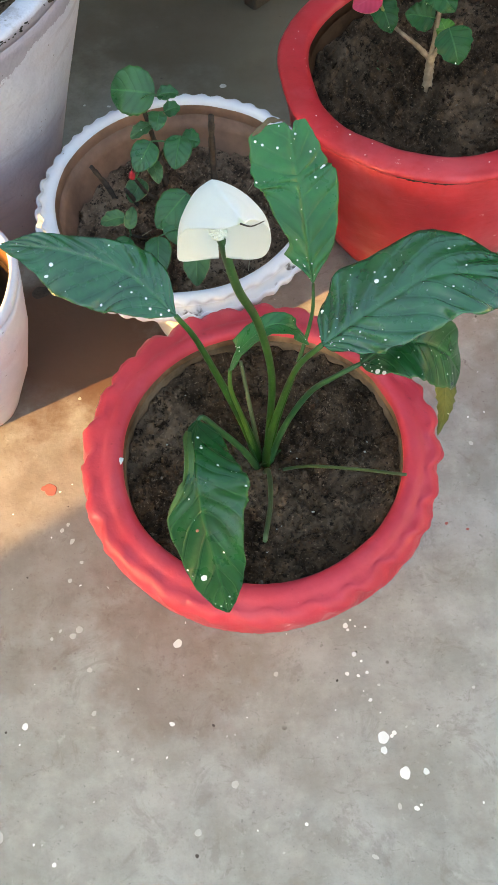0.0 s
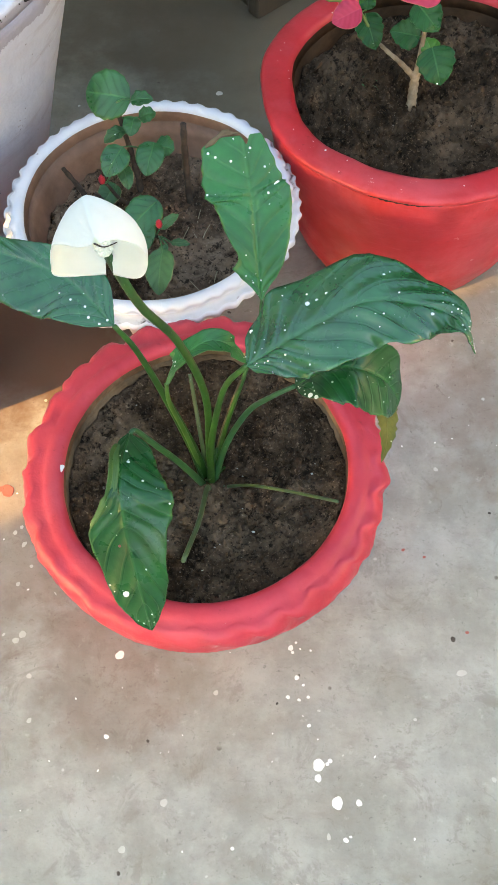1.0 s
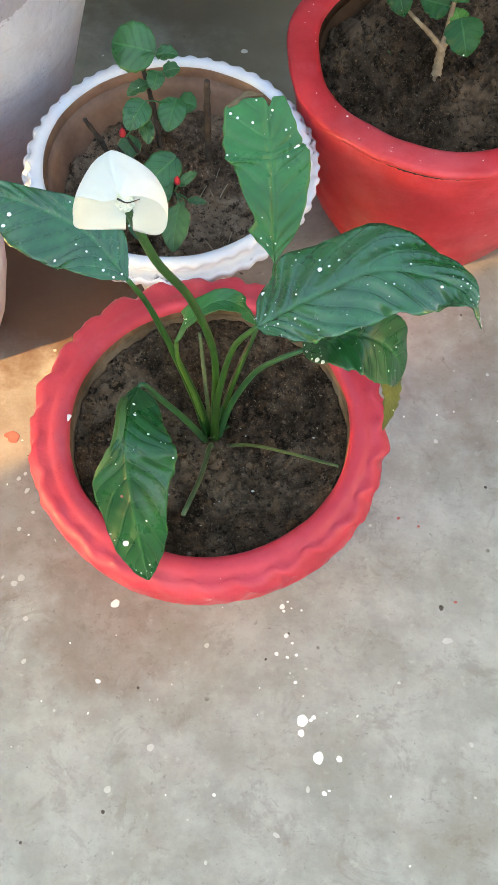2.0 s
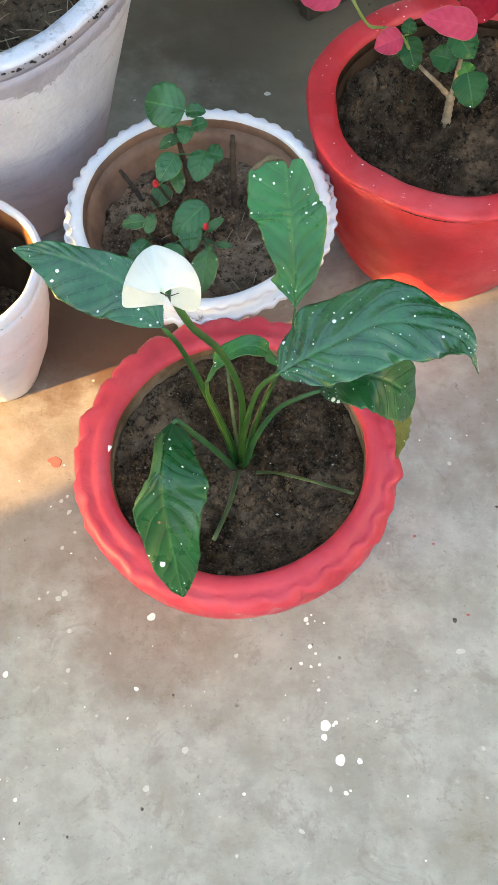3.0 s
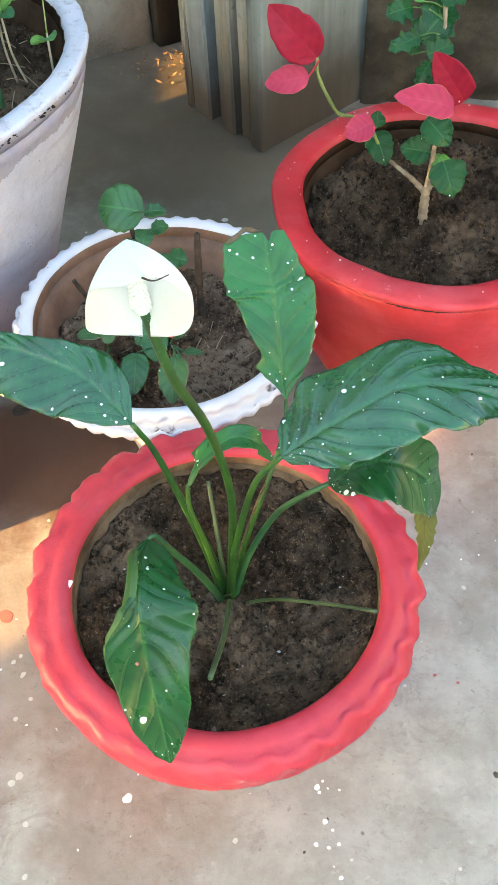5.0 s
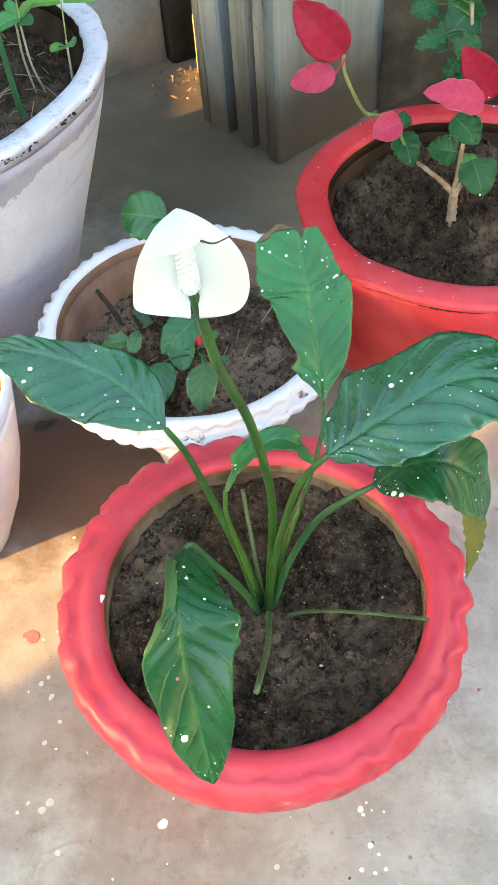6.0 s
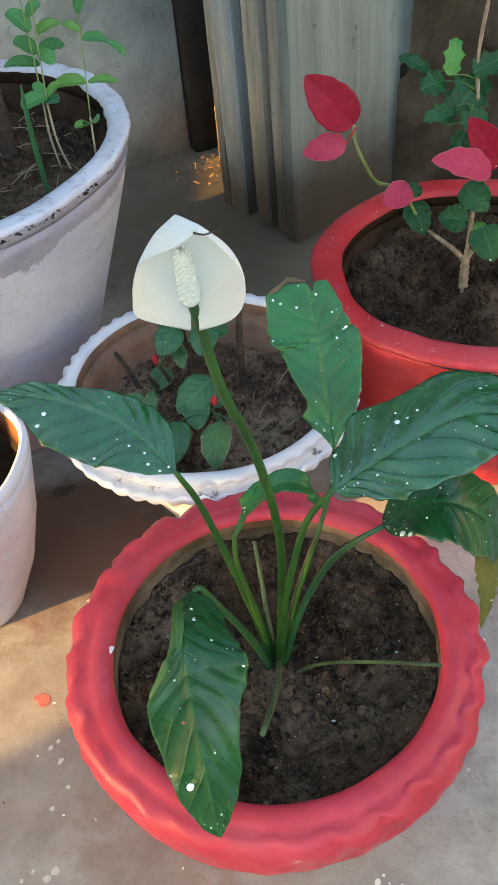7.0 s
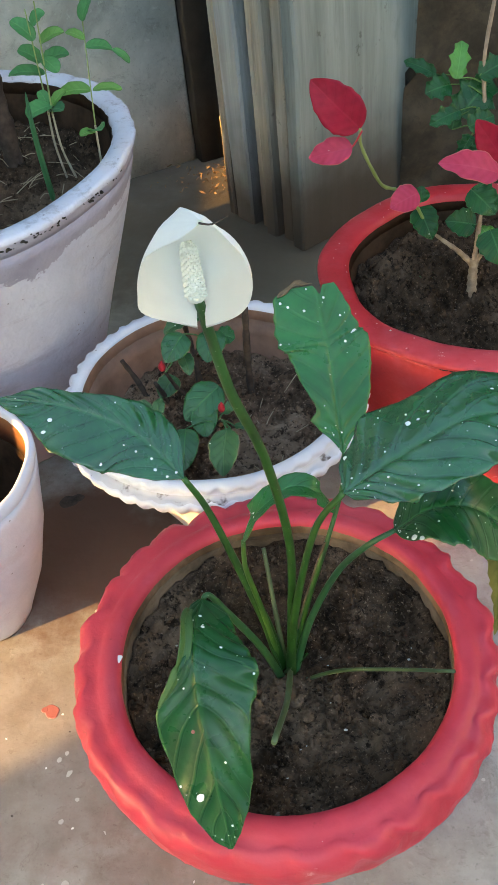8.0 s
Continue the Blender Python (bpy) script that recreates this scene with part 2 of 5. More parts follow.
def board_mat(name, dark, light):
    m = Mat(name, 0.7, spec=0.35)
    g = m.noise(7, 7, 0.65, m.stretch(6, 6, 0.35))
    c = m.mix(m.ramp(g, 0.30, 0.70), dark, light)
    c = m.mix(m.ramp(m.noise(2.6, 6, 0.6), 0.45, 0.72, 0.0, 0.5), c, (0.19, 0.215, 0.21))
    c = m.mix(m.ramp(m.noise(3, 5, 0.7, m.stretch(14, 14, 0.5)), 0.56, 0.72, 0.0, 0.5), c, tuple(v * 1.3 for v in light))
    c = m.mix(m.ramp(m.noise(9, 6, 0.7, m.stretch(3, 3, 0.8)), 0.58, 0.70, 0.0, 0.45), c, tuple(v * 0.6 for v in dark))
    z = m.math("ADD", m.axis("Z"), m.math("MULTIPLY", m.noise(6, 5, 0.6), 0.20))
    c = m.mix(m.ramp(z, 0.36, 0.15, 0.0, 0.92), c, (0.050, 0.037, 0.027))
    c = m.mix(m.ramp(m.noise(24, 5, 0.7), 0.63, 0.70, 0.0, 0.6), c, (0.07, 0.06, 0.05))
    return m.done(c, m.math("ADD", g, m.noise(60, 5)), 0.002, 0.6)


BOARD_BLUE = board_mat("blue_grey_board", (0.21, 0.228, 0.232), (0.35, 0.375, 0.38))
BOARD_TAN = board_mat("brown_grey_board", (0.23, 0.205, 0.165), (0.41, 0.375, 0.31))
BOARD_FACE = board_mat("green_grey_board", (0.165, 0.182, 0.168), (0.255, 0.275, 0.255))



def foliage(name, deep, light, vein, nveins, slant, rough=0.34, specks=0.0, pale_edge=None, coat=0.0, relief=0.0006, spec=0.5, pale=0.0):
    """A leaf: UV runs along (x) and across (y); ribs slant forwards from the midrib."""
    m = Mat(name, rough, spec=spec)
    s, v = m.axis("X", "UV"), m.axis("Y", "UV")
    side = m.math("MULTIPLY", m.math("ABSOLUTE", m.math("SUBTRACT", v, 0.5)), 2.0)
    ph = m.math("SUBTRACT", m.math("MULTIPLY", s, nveins), m.math("MULTIPLY", side, slant))
    ph = m.math("ADD", ph, m.math("MULTIPLY", m.noise(22, 2), 0.35))
    wave = m.math("SINE", m.math("MULTIPLY", ph, 6.2832))
    rib = m.ramp(wave, 0.80, 1.0)
    mid = m.ramp(side, 0.075, 0.015)
    c = m.mix(m.ramp(m.noise(28, 5, 0.6), 0.3, 0.72), deep, light)
    # pleat relief put into the colour: strips between the ribs made lighter
    c = m.mix(m.ramp(wave, 0.6, -0.9, 0.0, 0.12), c, tuple(v * 1.45 for v in light))
    c = m.mix(m.ramp(m.noise(55, 4, 0.6), 0.45, 0.75, 0.0, 0.35), c, tuple(v * 0.65 for v in deep))
    # without pale veins the creases are darkened too, as their shade would be
    c = m.mix(m.math("MULTIPLY", rib, pale or 0.05), c, vein if pale else tuple(v * 0.6 for v in deep))
    c = m.mix(m.math("MULTIPLY", mid, 0.45), c, vein)
    if pale_edge:
        edge = m.math("ADD", side, m.math("MULTIPLY", m.noise(40, 4), 0.12))
        c = m.mix(m.ramp(edge, 0.97, 1.06, 0.0, 0.8), c, pale_edge)
    if specks:
        for sc, lo, off in ((58, 0.11, 0.0), (120, 0.10, 3.0)):
            mp = m.t.nodes.new("ShaderNodeMapping")
            m.t.links.new(m.co.outputs["Object"], mp.inputs[0])
            mp.inputs["Location"].default_value = (off, off, off)
            vo = m.t.nodes.new("ShaderNodeTexVoronoi")
            m.t.links.new(mp.outputs[0], vo.inputs["Vector"])
            vo.inputs["Scale"].default_value = sc
            sp = m.t.nodes.new("ShaderNodeSeparateColor")
            m.t.links.new(vo.outputs["Color"], sp.inputs[0])
            chosen = m.ramp(sp.outputs[0], 1.0 - specks, 1.001 - specks)
            size = m.math("MULTIPLY", m.math("POWER", sp.outputs[1], 2.5), lo * 1.15)
            dot = m.math("LESS_THAN", vo.outputs["Distance"], m.math("ADD", size, 0.028))
            c = m.mix(m.math("MULTIPLY", dot, chosen), c, (0.80, 0.84, 0.80))
    h = m.math("SUBTRACT", m.math("MULTIPLY", rib, -0.5), m.math("MULTIPLY", mid, 0.7))
    h = m.math("ADD", h, m.math("MULTIPLY", m.noise(75, 4), 0.45))
    m.b.inputs["Coat Weight"].default_value = coat
    m.b.inputs["Coat Roughness"].default_value = 0.25
    return m.done(c, h, relief, 0.6, m.ramp(m.noise(35, 4, 0.6), 0.3, 0.7, rough * 0.8, rough * 1.35))


LILY = foliage("peace_lily_leaf", (0.006, 0.062, 0.016), (0.015, 0.116, 0.029), (0.032, 0.150, 0.040), 11, 2.5, 0.24, 0.0, None, 0.90, 0.0008, 0.50)
LILY_LIGHT = foliage("peace_lily_lighter_leaf", (0.012, 0.094, 0.019), (0.025, 0.150, 0.032), (0.034, 0.170, 0.042), 9, 1.5, 0.32, 0.0, (0.05, 0.15, 0.03), 0.28, 0.0010, 0.40, 0.05)
LILY_MATT = foliage("peace_lily_matt_leaf", (0.006, 0.050, 0.012), (0.013, 0.092, 0.021), (0.030, 0.135, 0.036), 11, 1.9, 0.30, 0.0, (0.04, 0.12, 0.03), 0.12, 0.0010, 0.40, 0.10)
LILY_UNDER = foliage("peace_lily_underside", (0.040, 0.105, 0.020), (0.075, 0.150, 0.035), (0.13, 0.20, 0.06), 11, 3.4, 0.5)
HIBISCUS = foliage("shrub_leaf", (0.009, 0.062, 0.015), (0.023, 0.115, 0.028), (0.065, 0.22, 0.055), 5, 1.6, 0.32, 0.16, (0.05, 0.15, 0.03), 0.15, 0.0010)
HIBISCUS_DIM = foliage("shrub_old_leaf", (0.020, 0.074, 0.022), (0.046, 0.128, 0.036), (0.09, 0.20, 0.07), 5, 1.6, 0.42, 0.35, (0.25, 0.22, 0.10), 0.0, 0.0010)
POIN = foliage("green_toothed_leaf", (0.006, 0.044, 0.012), (0.015, 0.080, 0.020), (0.05, 0.16, 0.06), 5, 1.4, 0.30, 0.06, (0.03, 0.11, 0.04), 0.0, 0.0008, 0.24, 0.10)
POIN_LIGHT = foliage("fresh_green_leaf", (0.035, 0.15, 0.016), (0.062, 0.21, 0.028), (0.11, 0.28, 0.06), 5, 1.4, 0.42, 0.06)
BRACT = foliage("red_bract", (0.21, 0.004, 0.018), (0.28, 0.009, 0.030), (0.29, 0.014, 0.036), 6, 1.4, 0.62, 0.18, None, 0.0, 0.0002, 0.22)
BRACT_PINK = foliage("pink_red_bract", (0.32, 0.026, 0.066), (0.39, 0.042, 0.090), (0.41, 0.055, 0.105), 6, 1.4, 0.65, 0.12, (0.45, 0.14, 0.12), 0.0, 0.0002, 0.22)
SEEDLING = foliage("seedling_leaf", (0.035, 0.155, 0.040), (0.062, 0.215, 0.060), (0.11, 0.28, 0.09), 5, 1.2, 0.5)
SEEDLING_DEEP = foliage("seedling_deep_leaf", (0.018, 0.095, 0.034), (0.036, 0.145, 0.050), (0.09, 0.26, 0.09), 5, 1.2, 0.5)
SEEDLING_YELLOW = foliage("seedling_yellow_leaf", (0.070, 0.185, 0.028), (0.115, 0.25, 0.045), (0.2, 0.38, 0.1), 5, 1.2, 0.5)
BLADE = foliage("striped_blade", (0.045, 0.15, 0.060), (0.075, 0.21, 0.09), (0.15, 0.30, 0.14), 2, 0.0, 0.45)


def stalk(name, low, high):
    m = Mat(name, 0.42, spec=0.45)
    c = m.mix(m.ramp(m.noise(30, 4), 0.3, 0.7), low, high)
    c = m.mix(m.ramp(m.noise(90, 3, 0.5, m.stretch(1, 1, 0.2)), 0.5, 0.75, 0.0, 0.4), c, tuple(v * 1.4 for v in high))
    c = m.mix(m.ramp(m.voronoi(220), 0.12, 0.08, 0.0, 0.22), c, (0.55, 0.60, 0.48))
    return m.done(c, m.noise(160, 3), 0.0005, 0.4)


STALK = stalk("green_stalk", (0.014, 0.060, 0.010), (0.034, 0.112, 0.017))
STALK_DARK = stalk("dark_green_stalk", (0.022, 0.085, 0.028), (0.042, 0.135, 0.045))
STALK_DULL = stalk("dull_cut_stalk", (0.075, 0.125, 0.055), (0.13, 0.19, 0.09))
STALK_YOUNG = stalk("young_green_stalk", (0.050, 0.125, 0.022), (0.085, 0.175, 0.036))
STALK_OLD = stalk("old_cut_stalk", (0.040, 0.070, 0.028), (0.075, 0.115, 0.048))
STALK_YELLOW = stalk("yellow_green_stalk", (0.16, 0.22, 0.06), (0.26, 0.33, 0.11))


def spathe_mat():
    m = Mat("white_spathe", 0.5, spec=0.4)
    s = m.axis("X", "UV")
    c = m.mix(m.ramp(m.noise(45, 4), 0.3, 0.7), (0.90, 0.90, 0.85), (0.93, 0.93, 0.89))
    c = m.mix(m.ramp(s, 0.95, 0.99, 0.0, 0.55), c, (0.62, 0.70, 0.30))
    m.b.inputs["Subsurface Weight"].default_value = 0.25
    m.b.inputs["Subsurface Radius"].default_value = (0.004, 0.004, 0.003)
    m.b.inputs["Subsurface Scale"].default_value = 1.0
    v = m.axis("Y", "UV")
    w = m.math("SINE", m.math("MULTIPLY", v, 60.0))
    return m.done(c, m.math("ADD", w, m.noise(60, 3)), 0.0004, 0.14)


SPATHE = spathe_mat()
SPADIX = plain("cream_spadix", (0.86, 0.85, 0.75), (0.89, 0.88, 0.80), 200, 0.55, 0.4, 0.0003)

# ---- making things ----
ORIGIN = {}


def thing(name, place, label, category, group="", kind=""):
    ob = new(name)
    ob.empty_display_size = 0.05
    ob.location = place
    ORIGIN[ob] = Vector(place)
    return tagged(ob, label, category, group, kind)


def smooth(mesh, flat=False):
    for p in mesh.polygons:
        p.use_smooth = not flat


def part(name, bm, material, parent=None, label="", flat=False, kind=""):
    """Links a bmesh, given in world places, as one mesh under a thing or a part."""
    org = ORIGIN[parent] if parent else Vector((0, 0, 0))
    bm.transform(Matrix.Translation(-org))
    bmesh.ops.recalc_face_normals(bm, faces=bm.faces)
    mesh = bpy.data.meshes.new(name)
    bm.to_mesh(mesh)
    bm.free()
    for k in material if isinstance(material, (list, tuple)) else [material]:
        mesh.materials.append(k)
    smooth(mesh, flat)
    ob = new(name, mesh)
    if parent:
        ob.parent = parent
    ORIGIN[ob] = org
    return tagged(ob, label, kind=kind)


def catmull(pts, n):
    """n + 1 places on a smooth curve through a few control places."""
    P = [Vector(p) for p in pts]
    P = [P[0] * 2 - P[1]] + P + [P[-1] * 2 - P[-2]]
    out, segs = [], len(P) - 3
    for i in range(n + 1):
        u = i / n * segs
        k = min(int(u), segs - 1)
        f = u - k
        a, b, c, d = P[k:k + 4]
        out.append(0.5 * ((2 * b) + (c - a) * f + (2 * a - 5 * b + 4 * c - d) * f * f + (3 * b - a - 3 * c + d) * f ** 3))
    return out


def tube(bm, pts, r0, r1, n=14, seg=8, flat=1.0, cap=True, bend=None):
    """A tapered round stalk along a curve."""
    C = catmull(pts, n)
    up = Vector((0.13, 0.27, 0.95))
    rings = []
    for i, c in enumerate(C):
        t = (C[min(i + 1, n)] - C[max(i - 1, 0)]).normalized()
        a = t.cross(up)
        a = a.normalized() if a.length > 0.05 else t.orthogonal().normalized()
        b = t.cross(a)
        f = i / n
        r = r0 + (r1 - r0) * f
        if bend:
            r *= bend(f)
        rings.append([bm.verts.new(c + a * (r * math.cos(q)) + b * (r * flat * math.sin(q))) for q in [2 * math.pi * k / seg for k in range(seg)]])
    for u, v in zip(rings, rings[1:]):
        for k in range(seg):
            bm.faces.new((u[k], u[(k + 1) % seg], v[(k + 1) % seg], v[k]))
    if cap:
        bm.faces.new(rings[0])
        bm.faces.new(list(reversed(rings[-1])))
    return bm


GRID = []


def leaf(bm, mid, side, half, p=0.55, q=0.85, cup=0.15, fold=0.0, wave=0.0, waves=5, pleat=0.0, ribs=11, slant=3.2,
         teeth=0, tooth=0.0, lean=0.0, ns=30, nw=10, thick=0.0007, seed=0, ragged=0.05, wl=None, wr=None, pull=None):
    """A leaf blade. mid: control places from base to tip; side: direction(s) to the leaf's right;
    half: half width; p, q: shape towards base and tip; cup, fold: how the edges rise;
    wl, wr: instead of half, the left and right widths in millimetres as (place along, width); pull(v): how far the end is eaten back."""
    rg = random.Random(seed)
    fine = catmull(mid, 300)
    at = [0.5 - 0.5 * math.cos(math.pi * i / ns) for i in range(ns + 1)]
    C = [fine[round(300 * k)] for k in at]
    sides = [Vector(s) for s in (side if isinstance(side[0], (tuple, list, Vector)) else [side])]
    peak = (p / (p + q)) ** p * (q / (p + q)) ** q
    ph = [rg.uniform(0, 6.28) for _ in range(4)]
    uv = bm.loops.layers.uv.verify()
    top, bot, uvs = [], [], {}
    GRID.clear()
    for i in range(ns + 1):
        s = at[i]
        k = round(300 * s)
        t = (fine[min(k + 8, 300)] - fine[max(k - 8, 0)]).normalized()
        f = s * (len(sides) - 1)
        k = min(int(f), max(len(sides) - 2, 0))
        sv = sides[k].lerp(sides[min(k + 1, len(sides) - 1)], f - k)
        sv = (sv - t * sv.dot(t)).normalized()
        nv = sv.cross(t).normalized()
        if nv.z < 0 and abs(nv.z) > 0.6:
            nv = -nv
        w = half * (max(s, 1e-4) ** p * max(1 - s, 1e-4) ** q) / peak
        ra, rb = [], []
        for j in range(-nw, nw + 1):
            v = j / nw
            a = abs(v)
            if wl:
                e = wr if v > 0 else wl
                ww = 0.001 * float(np.interp(s, [k[0] for k in e], [k[1] for k in e]))
            else:
                ww = w
            if teeth and tooth > 0.2:
                # spiny teeth with hollows between them
                ww *= 1 - tooth * a ** 3 * abs(math.cos(3.1416 * teeth * s)) * min(1, 8 * s)
            elif teeth and a == 1:
                ww *= 1 - tooth * (0.5 + 0.5 * math.cos(6.2832 * teeth * s)) * (0.6 + 0.4 * math.sin(ph[0] + 9 * s))
            if a > 0.5:
                ww *= 1 + ragged * noise.noise(Vector((s * 13, 5.0 if v > 0 else 9.0, seed * 1.7))) + 0.6 * ragged * noise.noise(Vector((s * 34, 2.0 if v > 0 else 6.0, seed * 1.7)))
            along = lean * a * half * (1 - s) - (pull(v) * max(0.0, s - 0.75) / 0.25 if pull else 0.0)
            rise = cup * ww * a * a + fold * ww * a
            rise += wave * a ** 2 * math.sin(6.2832 * waves * s + ph[1 if v > 0 else 2]) * min(1, 6 * s, 6 * (1 - s))
            rise += pleat * 1.1 * (2 * abs(math.sin(3.1416 * (ribs * s - slant * a + 0.25 * noise.noise(Vector((s * 3, v, seed)))))) ** 1.05 - 1) * min(1, 5 * a) * min(1, 5 * s, 5 * (1 - s))
            rise -= 0.035 * half * max(0, 0.10 - a) / 0.10 * min(1, 8 * (1 - s))
            pnt = C[i] + sv * (v * ww) + nv * rise + t * along
            ra.append(bm.verts.new(pnt))
            rb.append(bm.verts.new(pnt - nv * thick))
            uvs[ra[-1]] = uvs[rb[-1]] = (s, 0.5 + 0.5 * v)
        top.append(ra)
        bot.append(rb)
        GRID.append([(v.co.copy(), nv) for v in ra])
    fs = []
    for i in range(ns):
        for j in range(2 * nw):
            fs.append(bm.faces.new((top[i][j], top[i][j + 1], top[i + 1][j + 1], top[i + 1][j])))
            fs.append(bm.faces.new((bot[i][j], bot[i + 1][j], bot[i + 1][j + 1], bot[i][j + 1])))
        for j in (0, 2 * nw):
            fs.append(bm.faces.new((top[i][j], top[i + 1][j], bot[i + 1][j], bot[i][j])))
    for i in (0, ns):
        for j in range(2 * nw):
            fs.append(bm.faces.new((top[i][j], bot[i][j], bot[i][j + 1], top[i][j + 1])))
    for fc in fs:
        for lp in fc.loops:
            lp[uv].uv = uvs[lp.vert]
    return bm


def lathe(profile, place, seg=96, shape=None, ring=False):
    """A turned body: profile of (radius, height) or (radius, height, material); shape(r, z, angle, k) bends each ring."""
    bm = bmesh.new()
    rings = []
    for k, pr in enumerate(profile):
        ring = []
        for i in range(seg):
            a = 2 * math.pi * i / seg
            r, z = pr[0], pr[1]
            if shape:
                r, z = shape(r, z, a, k)
            ring.append(bm.verts.new((place[0] + r * math.cos(a), place[1] + r * math.sin(a), place[2] + z)))
        rings.append(ring)
    for k, (u, v) in enumerate(zip(rings, rings[1:])):
        for i in range(seg):
            f = bm.faces.new((u[i], u[(i + 1) % seg], v[(i + 1) % seg], v[i]))
            f.material_index = profile[k][2] if len(profile[k]) > 2 else 0
    if ring:
        for i in range(seg):
            bm.faces.new((rings[-1][i], rings[-1][(i + 1) % seg], rings[0][(i + 1) % seg], rings[0][i])).material_index = 1
        return bm
    bm.faces.new(rings[0])
    bm.faces.new(list(reversed(rings[-1]))).material_index = profile[-2][2] if len(profile[-2]) > 2 else 0
    return bm


def turned_pot(pot, prof, place, seg, shape, mats, a, b, label=""):
    """Body and rim of a pot, from one profile: the rim runs from ring a to ring b."""
    part("body", lathe(prof[:a + 1] + prof[b:], place, seg, shape), mats, pot)
    part("rim", lathe(prof[a:b + 1], place, seg, shape, True), mats, pot, label)


def wobble(seed, amp, z_amp=0.0):
    o = Vector((seed * 3.7, seed * 1.3, seed))
    def f(r, z, a):
        n = noise.noise(Vector((math.cos(a) * 1.6, math.sin(a) * 1.6, z * 9)) + o)
        m = noise.noise(Vector((math.cos(a) * 5, math.sin(a) * 5, z * 22)) + o)
        return r + amp * (n + 0.4 * m), z + z_amp * noise.noise(Vector((math.cos(a) * 2, math.sin(a) * 2, 7)) + o)
    return f


def soil_bed(name, place, radius, label, material, seed, rough=0.006, crumbs=260, hump=0.0, straw=0):
    """Soil that fills a pot: an uneven top, with crumbs, small stones and bits of straw."""
    rg = random.Random(seed)
    ob = thing(name, place, label, "soil")
    bm = bmesh.new()
    n = 64
    o = Vector((seed * 2.1, seed, 0))
    def height(x, y):
        d = Vector((x, y, 0))
        h = noise.noise(d * 14 + o) * 0.8 + noise.noise(d * 38 + o) * 0.7 + abs(noise.noise(d * 62 + o)) * 1.6 + abs(noise.noise(d * 130 + o)) * 1.1 + noise.noise(d * 260 + o) * 0.3
        return rough * h + hump * (1 - (d.length / radius) ** 2)
    rings = [0.02] + [k / n for k in range(1, n + 1)]
    rows = []
    for rr in rings:
        row = []
        for i in range(150):
            a = 2 * math.pi * i / 150
            x, y = rr * radius * math.cos(a), rr * radius * math.sin(a)
            row.append(bm.verts.new((place[0] + x, place[1] + y, place[2] + height(x, y))))
        rows.append(row)
    bm.faces.new(rows[0])
    for u, v in zip(rows, rows[1:]):
        for i in range(150):
            bm.faces.new((u[i], u[(i + 1) % 150], v[(i + 1) % 150], v[i]))
    skirt = [bm.verts.new((place[0] + 0.82 * (v.co.x - place[0]), place[1] + 0.82 * (v.co.y - place[1]), place[2] - 0.03)) for v in rows[-1]]
    for i in range(150):
        bm.faces.new((rows[-1][i], rows[-1][(i + 1) % 150], skirt[(i + 1) % 150], skirt[i]))
    bm.faces.new(skirt)
    part("earth", bm, material, ob)
    for nm, count, lo, hi, mat in (("loose_soil", crumbs, 0.0005, 0.0018, CLOD), ("lumpy_soil", crumbs // 4, 0.0018, 0.0048, material), ("grit", crumbs // 160, 0.0008, 0.0018, PEBBLE)):
        bm = bmesh.new()
        for _ in range(count):
            a, rr = rg.uniform(0, 6.283), radius * 0.97 * math.sqrt(rg.random())
            x, y = rr * math.cos(a), rr * math.sin(a)
            s = rg.uniform(lo, hi) * (1.0 if rg.random() < 0.85 else 1.6)
            made = bmesh.ops.create_icosphere(bm, subdivisions=1, radius=s)["verts"]
            sc = Vector((rg.uniform(0.7, 1.3), rg.uniform(0.6, 1.5), rg.uniform(0.35, 0.7)))
            rot = Euler((rg.uniform(0, 6), rg.uniform(0, 6), rg.uniform(0, 6))).to_matrix()
            for v in made:
                v.co = rot @ Vector([c * k * rg.uniform(0.8, 1.2) for c, k in zip(v.co, sc)]) + Vector((place[0] + x, place[1] + y, place[2] + height(x, y) + s * 0.3))
        part(nm, bm, mat, ob, kind="stuff", flat=True)
    if straw:
        bm = bmesh.new()
        for _ in range(straw):
            a, rr = rg.uniform(0, 6.283), radius * 0.9 * math.sqrt(rg.random())
            x, y = rr * math.cos(a), rr * math.sin(a)
            d = Vector((rg.uniform(-1, 1), rg.uniform(-1, 1), rg.uniform(-0.1, 0.35))).normalized() * rg.uniform(0.008, 0.022)
            c = Vector((place[0] + x, place[1] + y, place[2] + height(x, y) + 0.003))
            tube(bm, [c - d, c + Vector((0, 0, rg.uniform(0, 0.004))), c + d], 0.0006, 0.0005, 4, 4)
        part("straw", bm, STRAW, ob, kind="stuff")
    return ob


def box(bm, p0, f, n, length, thick, height, lean=(0, 0), seed=0, worn=0.004):
    """A standing board from the corner p0: along f, thick along n, with slightly worn edges."""
    rg = random.Random(seed)
    rows = []
    steps = 14
    for i in range(steps + 1):
        z = height * i / steps
        c = Vector(p0) + Vector((lean[0] * z, lean[1] * z, z))
        b = min(0.004, thick * 0.2)
        ring = []
        for u, v in ((b, 0), (length - b, 0), (length, b), (length, thick - b), (length - b, thick), (b, thick), (0, thick - b), (0, b)):
            j = worn * noise.noise(Vector((u * 30, v * 40, z * 9 + seed)))
            ring.append(bm.verts.new(c + f * (u + j) + n * (v + j * 0.5)))
        rows.append(ring)
    for u, v in zip(rows, rows[1:]):
        for k in range(8):
            bm.faces.new((u[k], u[(k + 1) % 8], v[(k + 1) % 8], v[k]))
    bm.faces.new(rows[0])
    bm.faces.new(list(reversed(rows[-1])))
    return bm


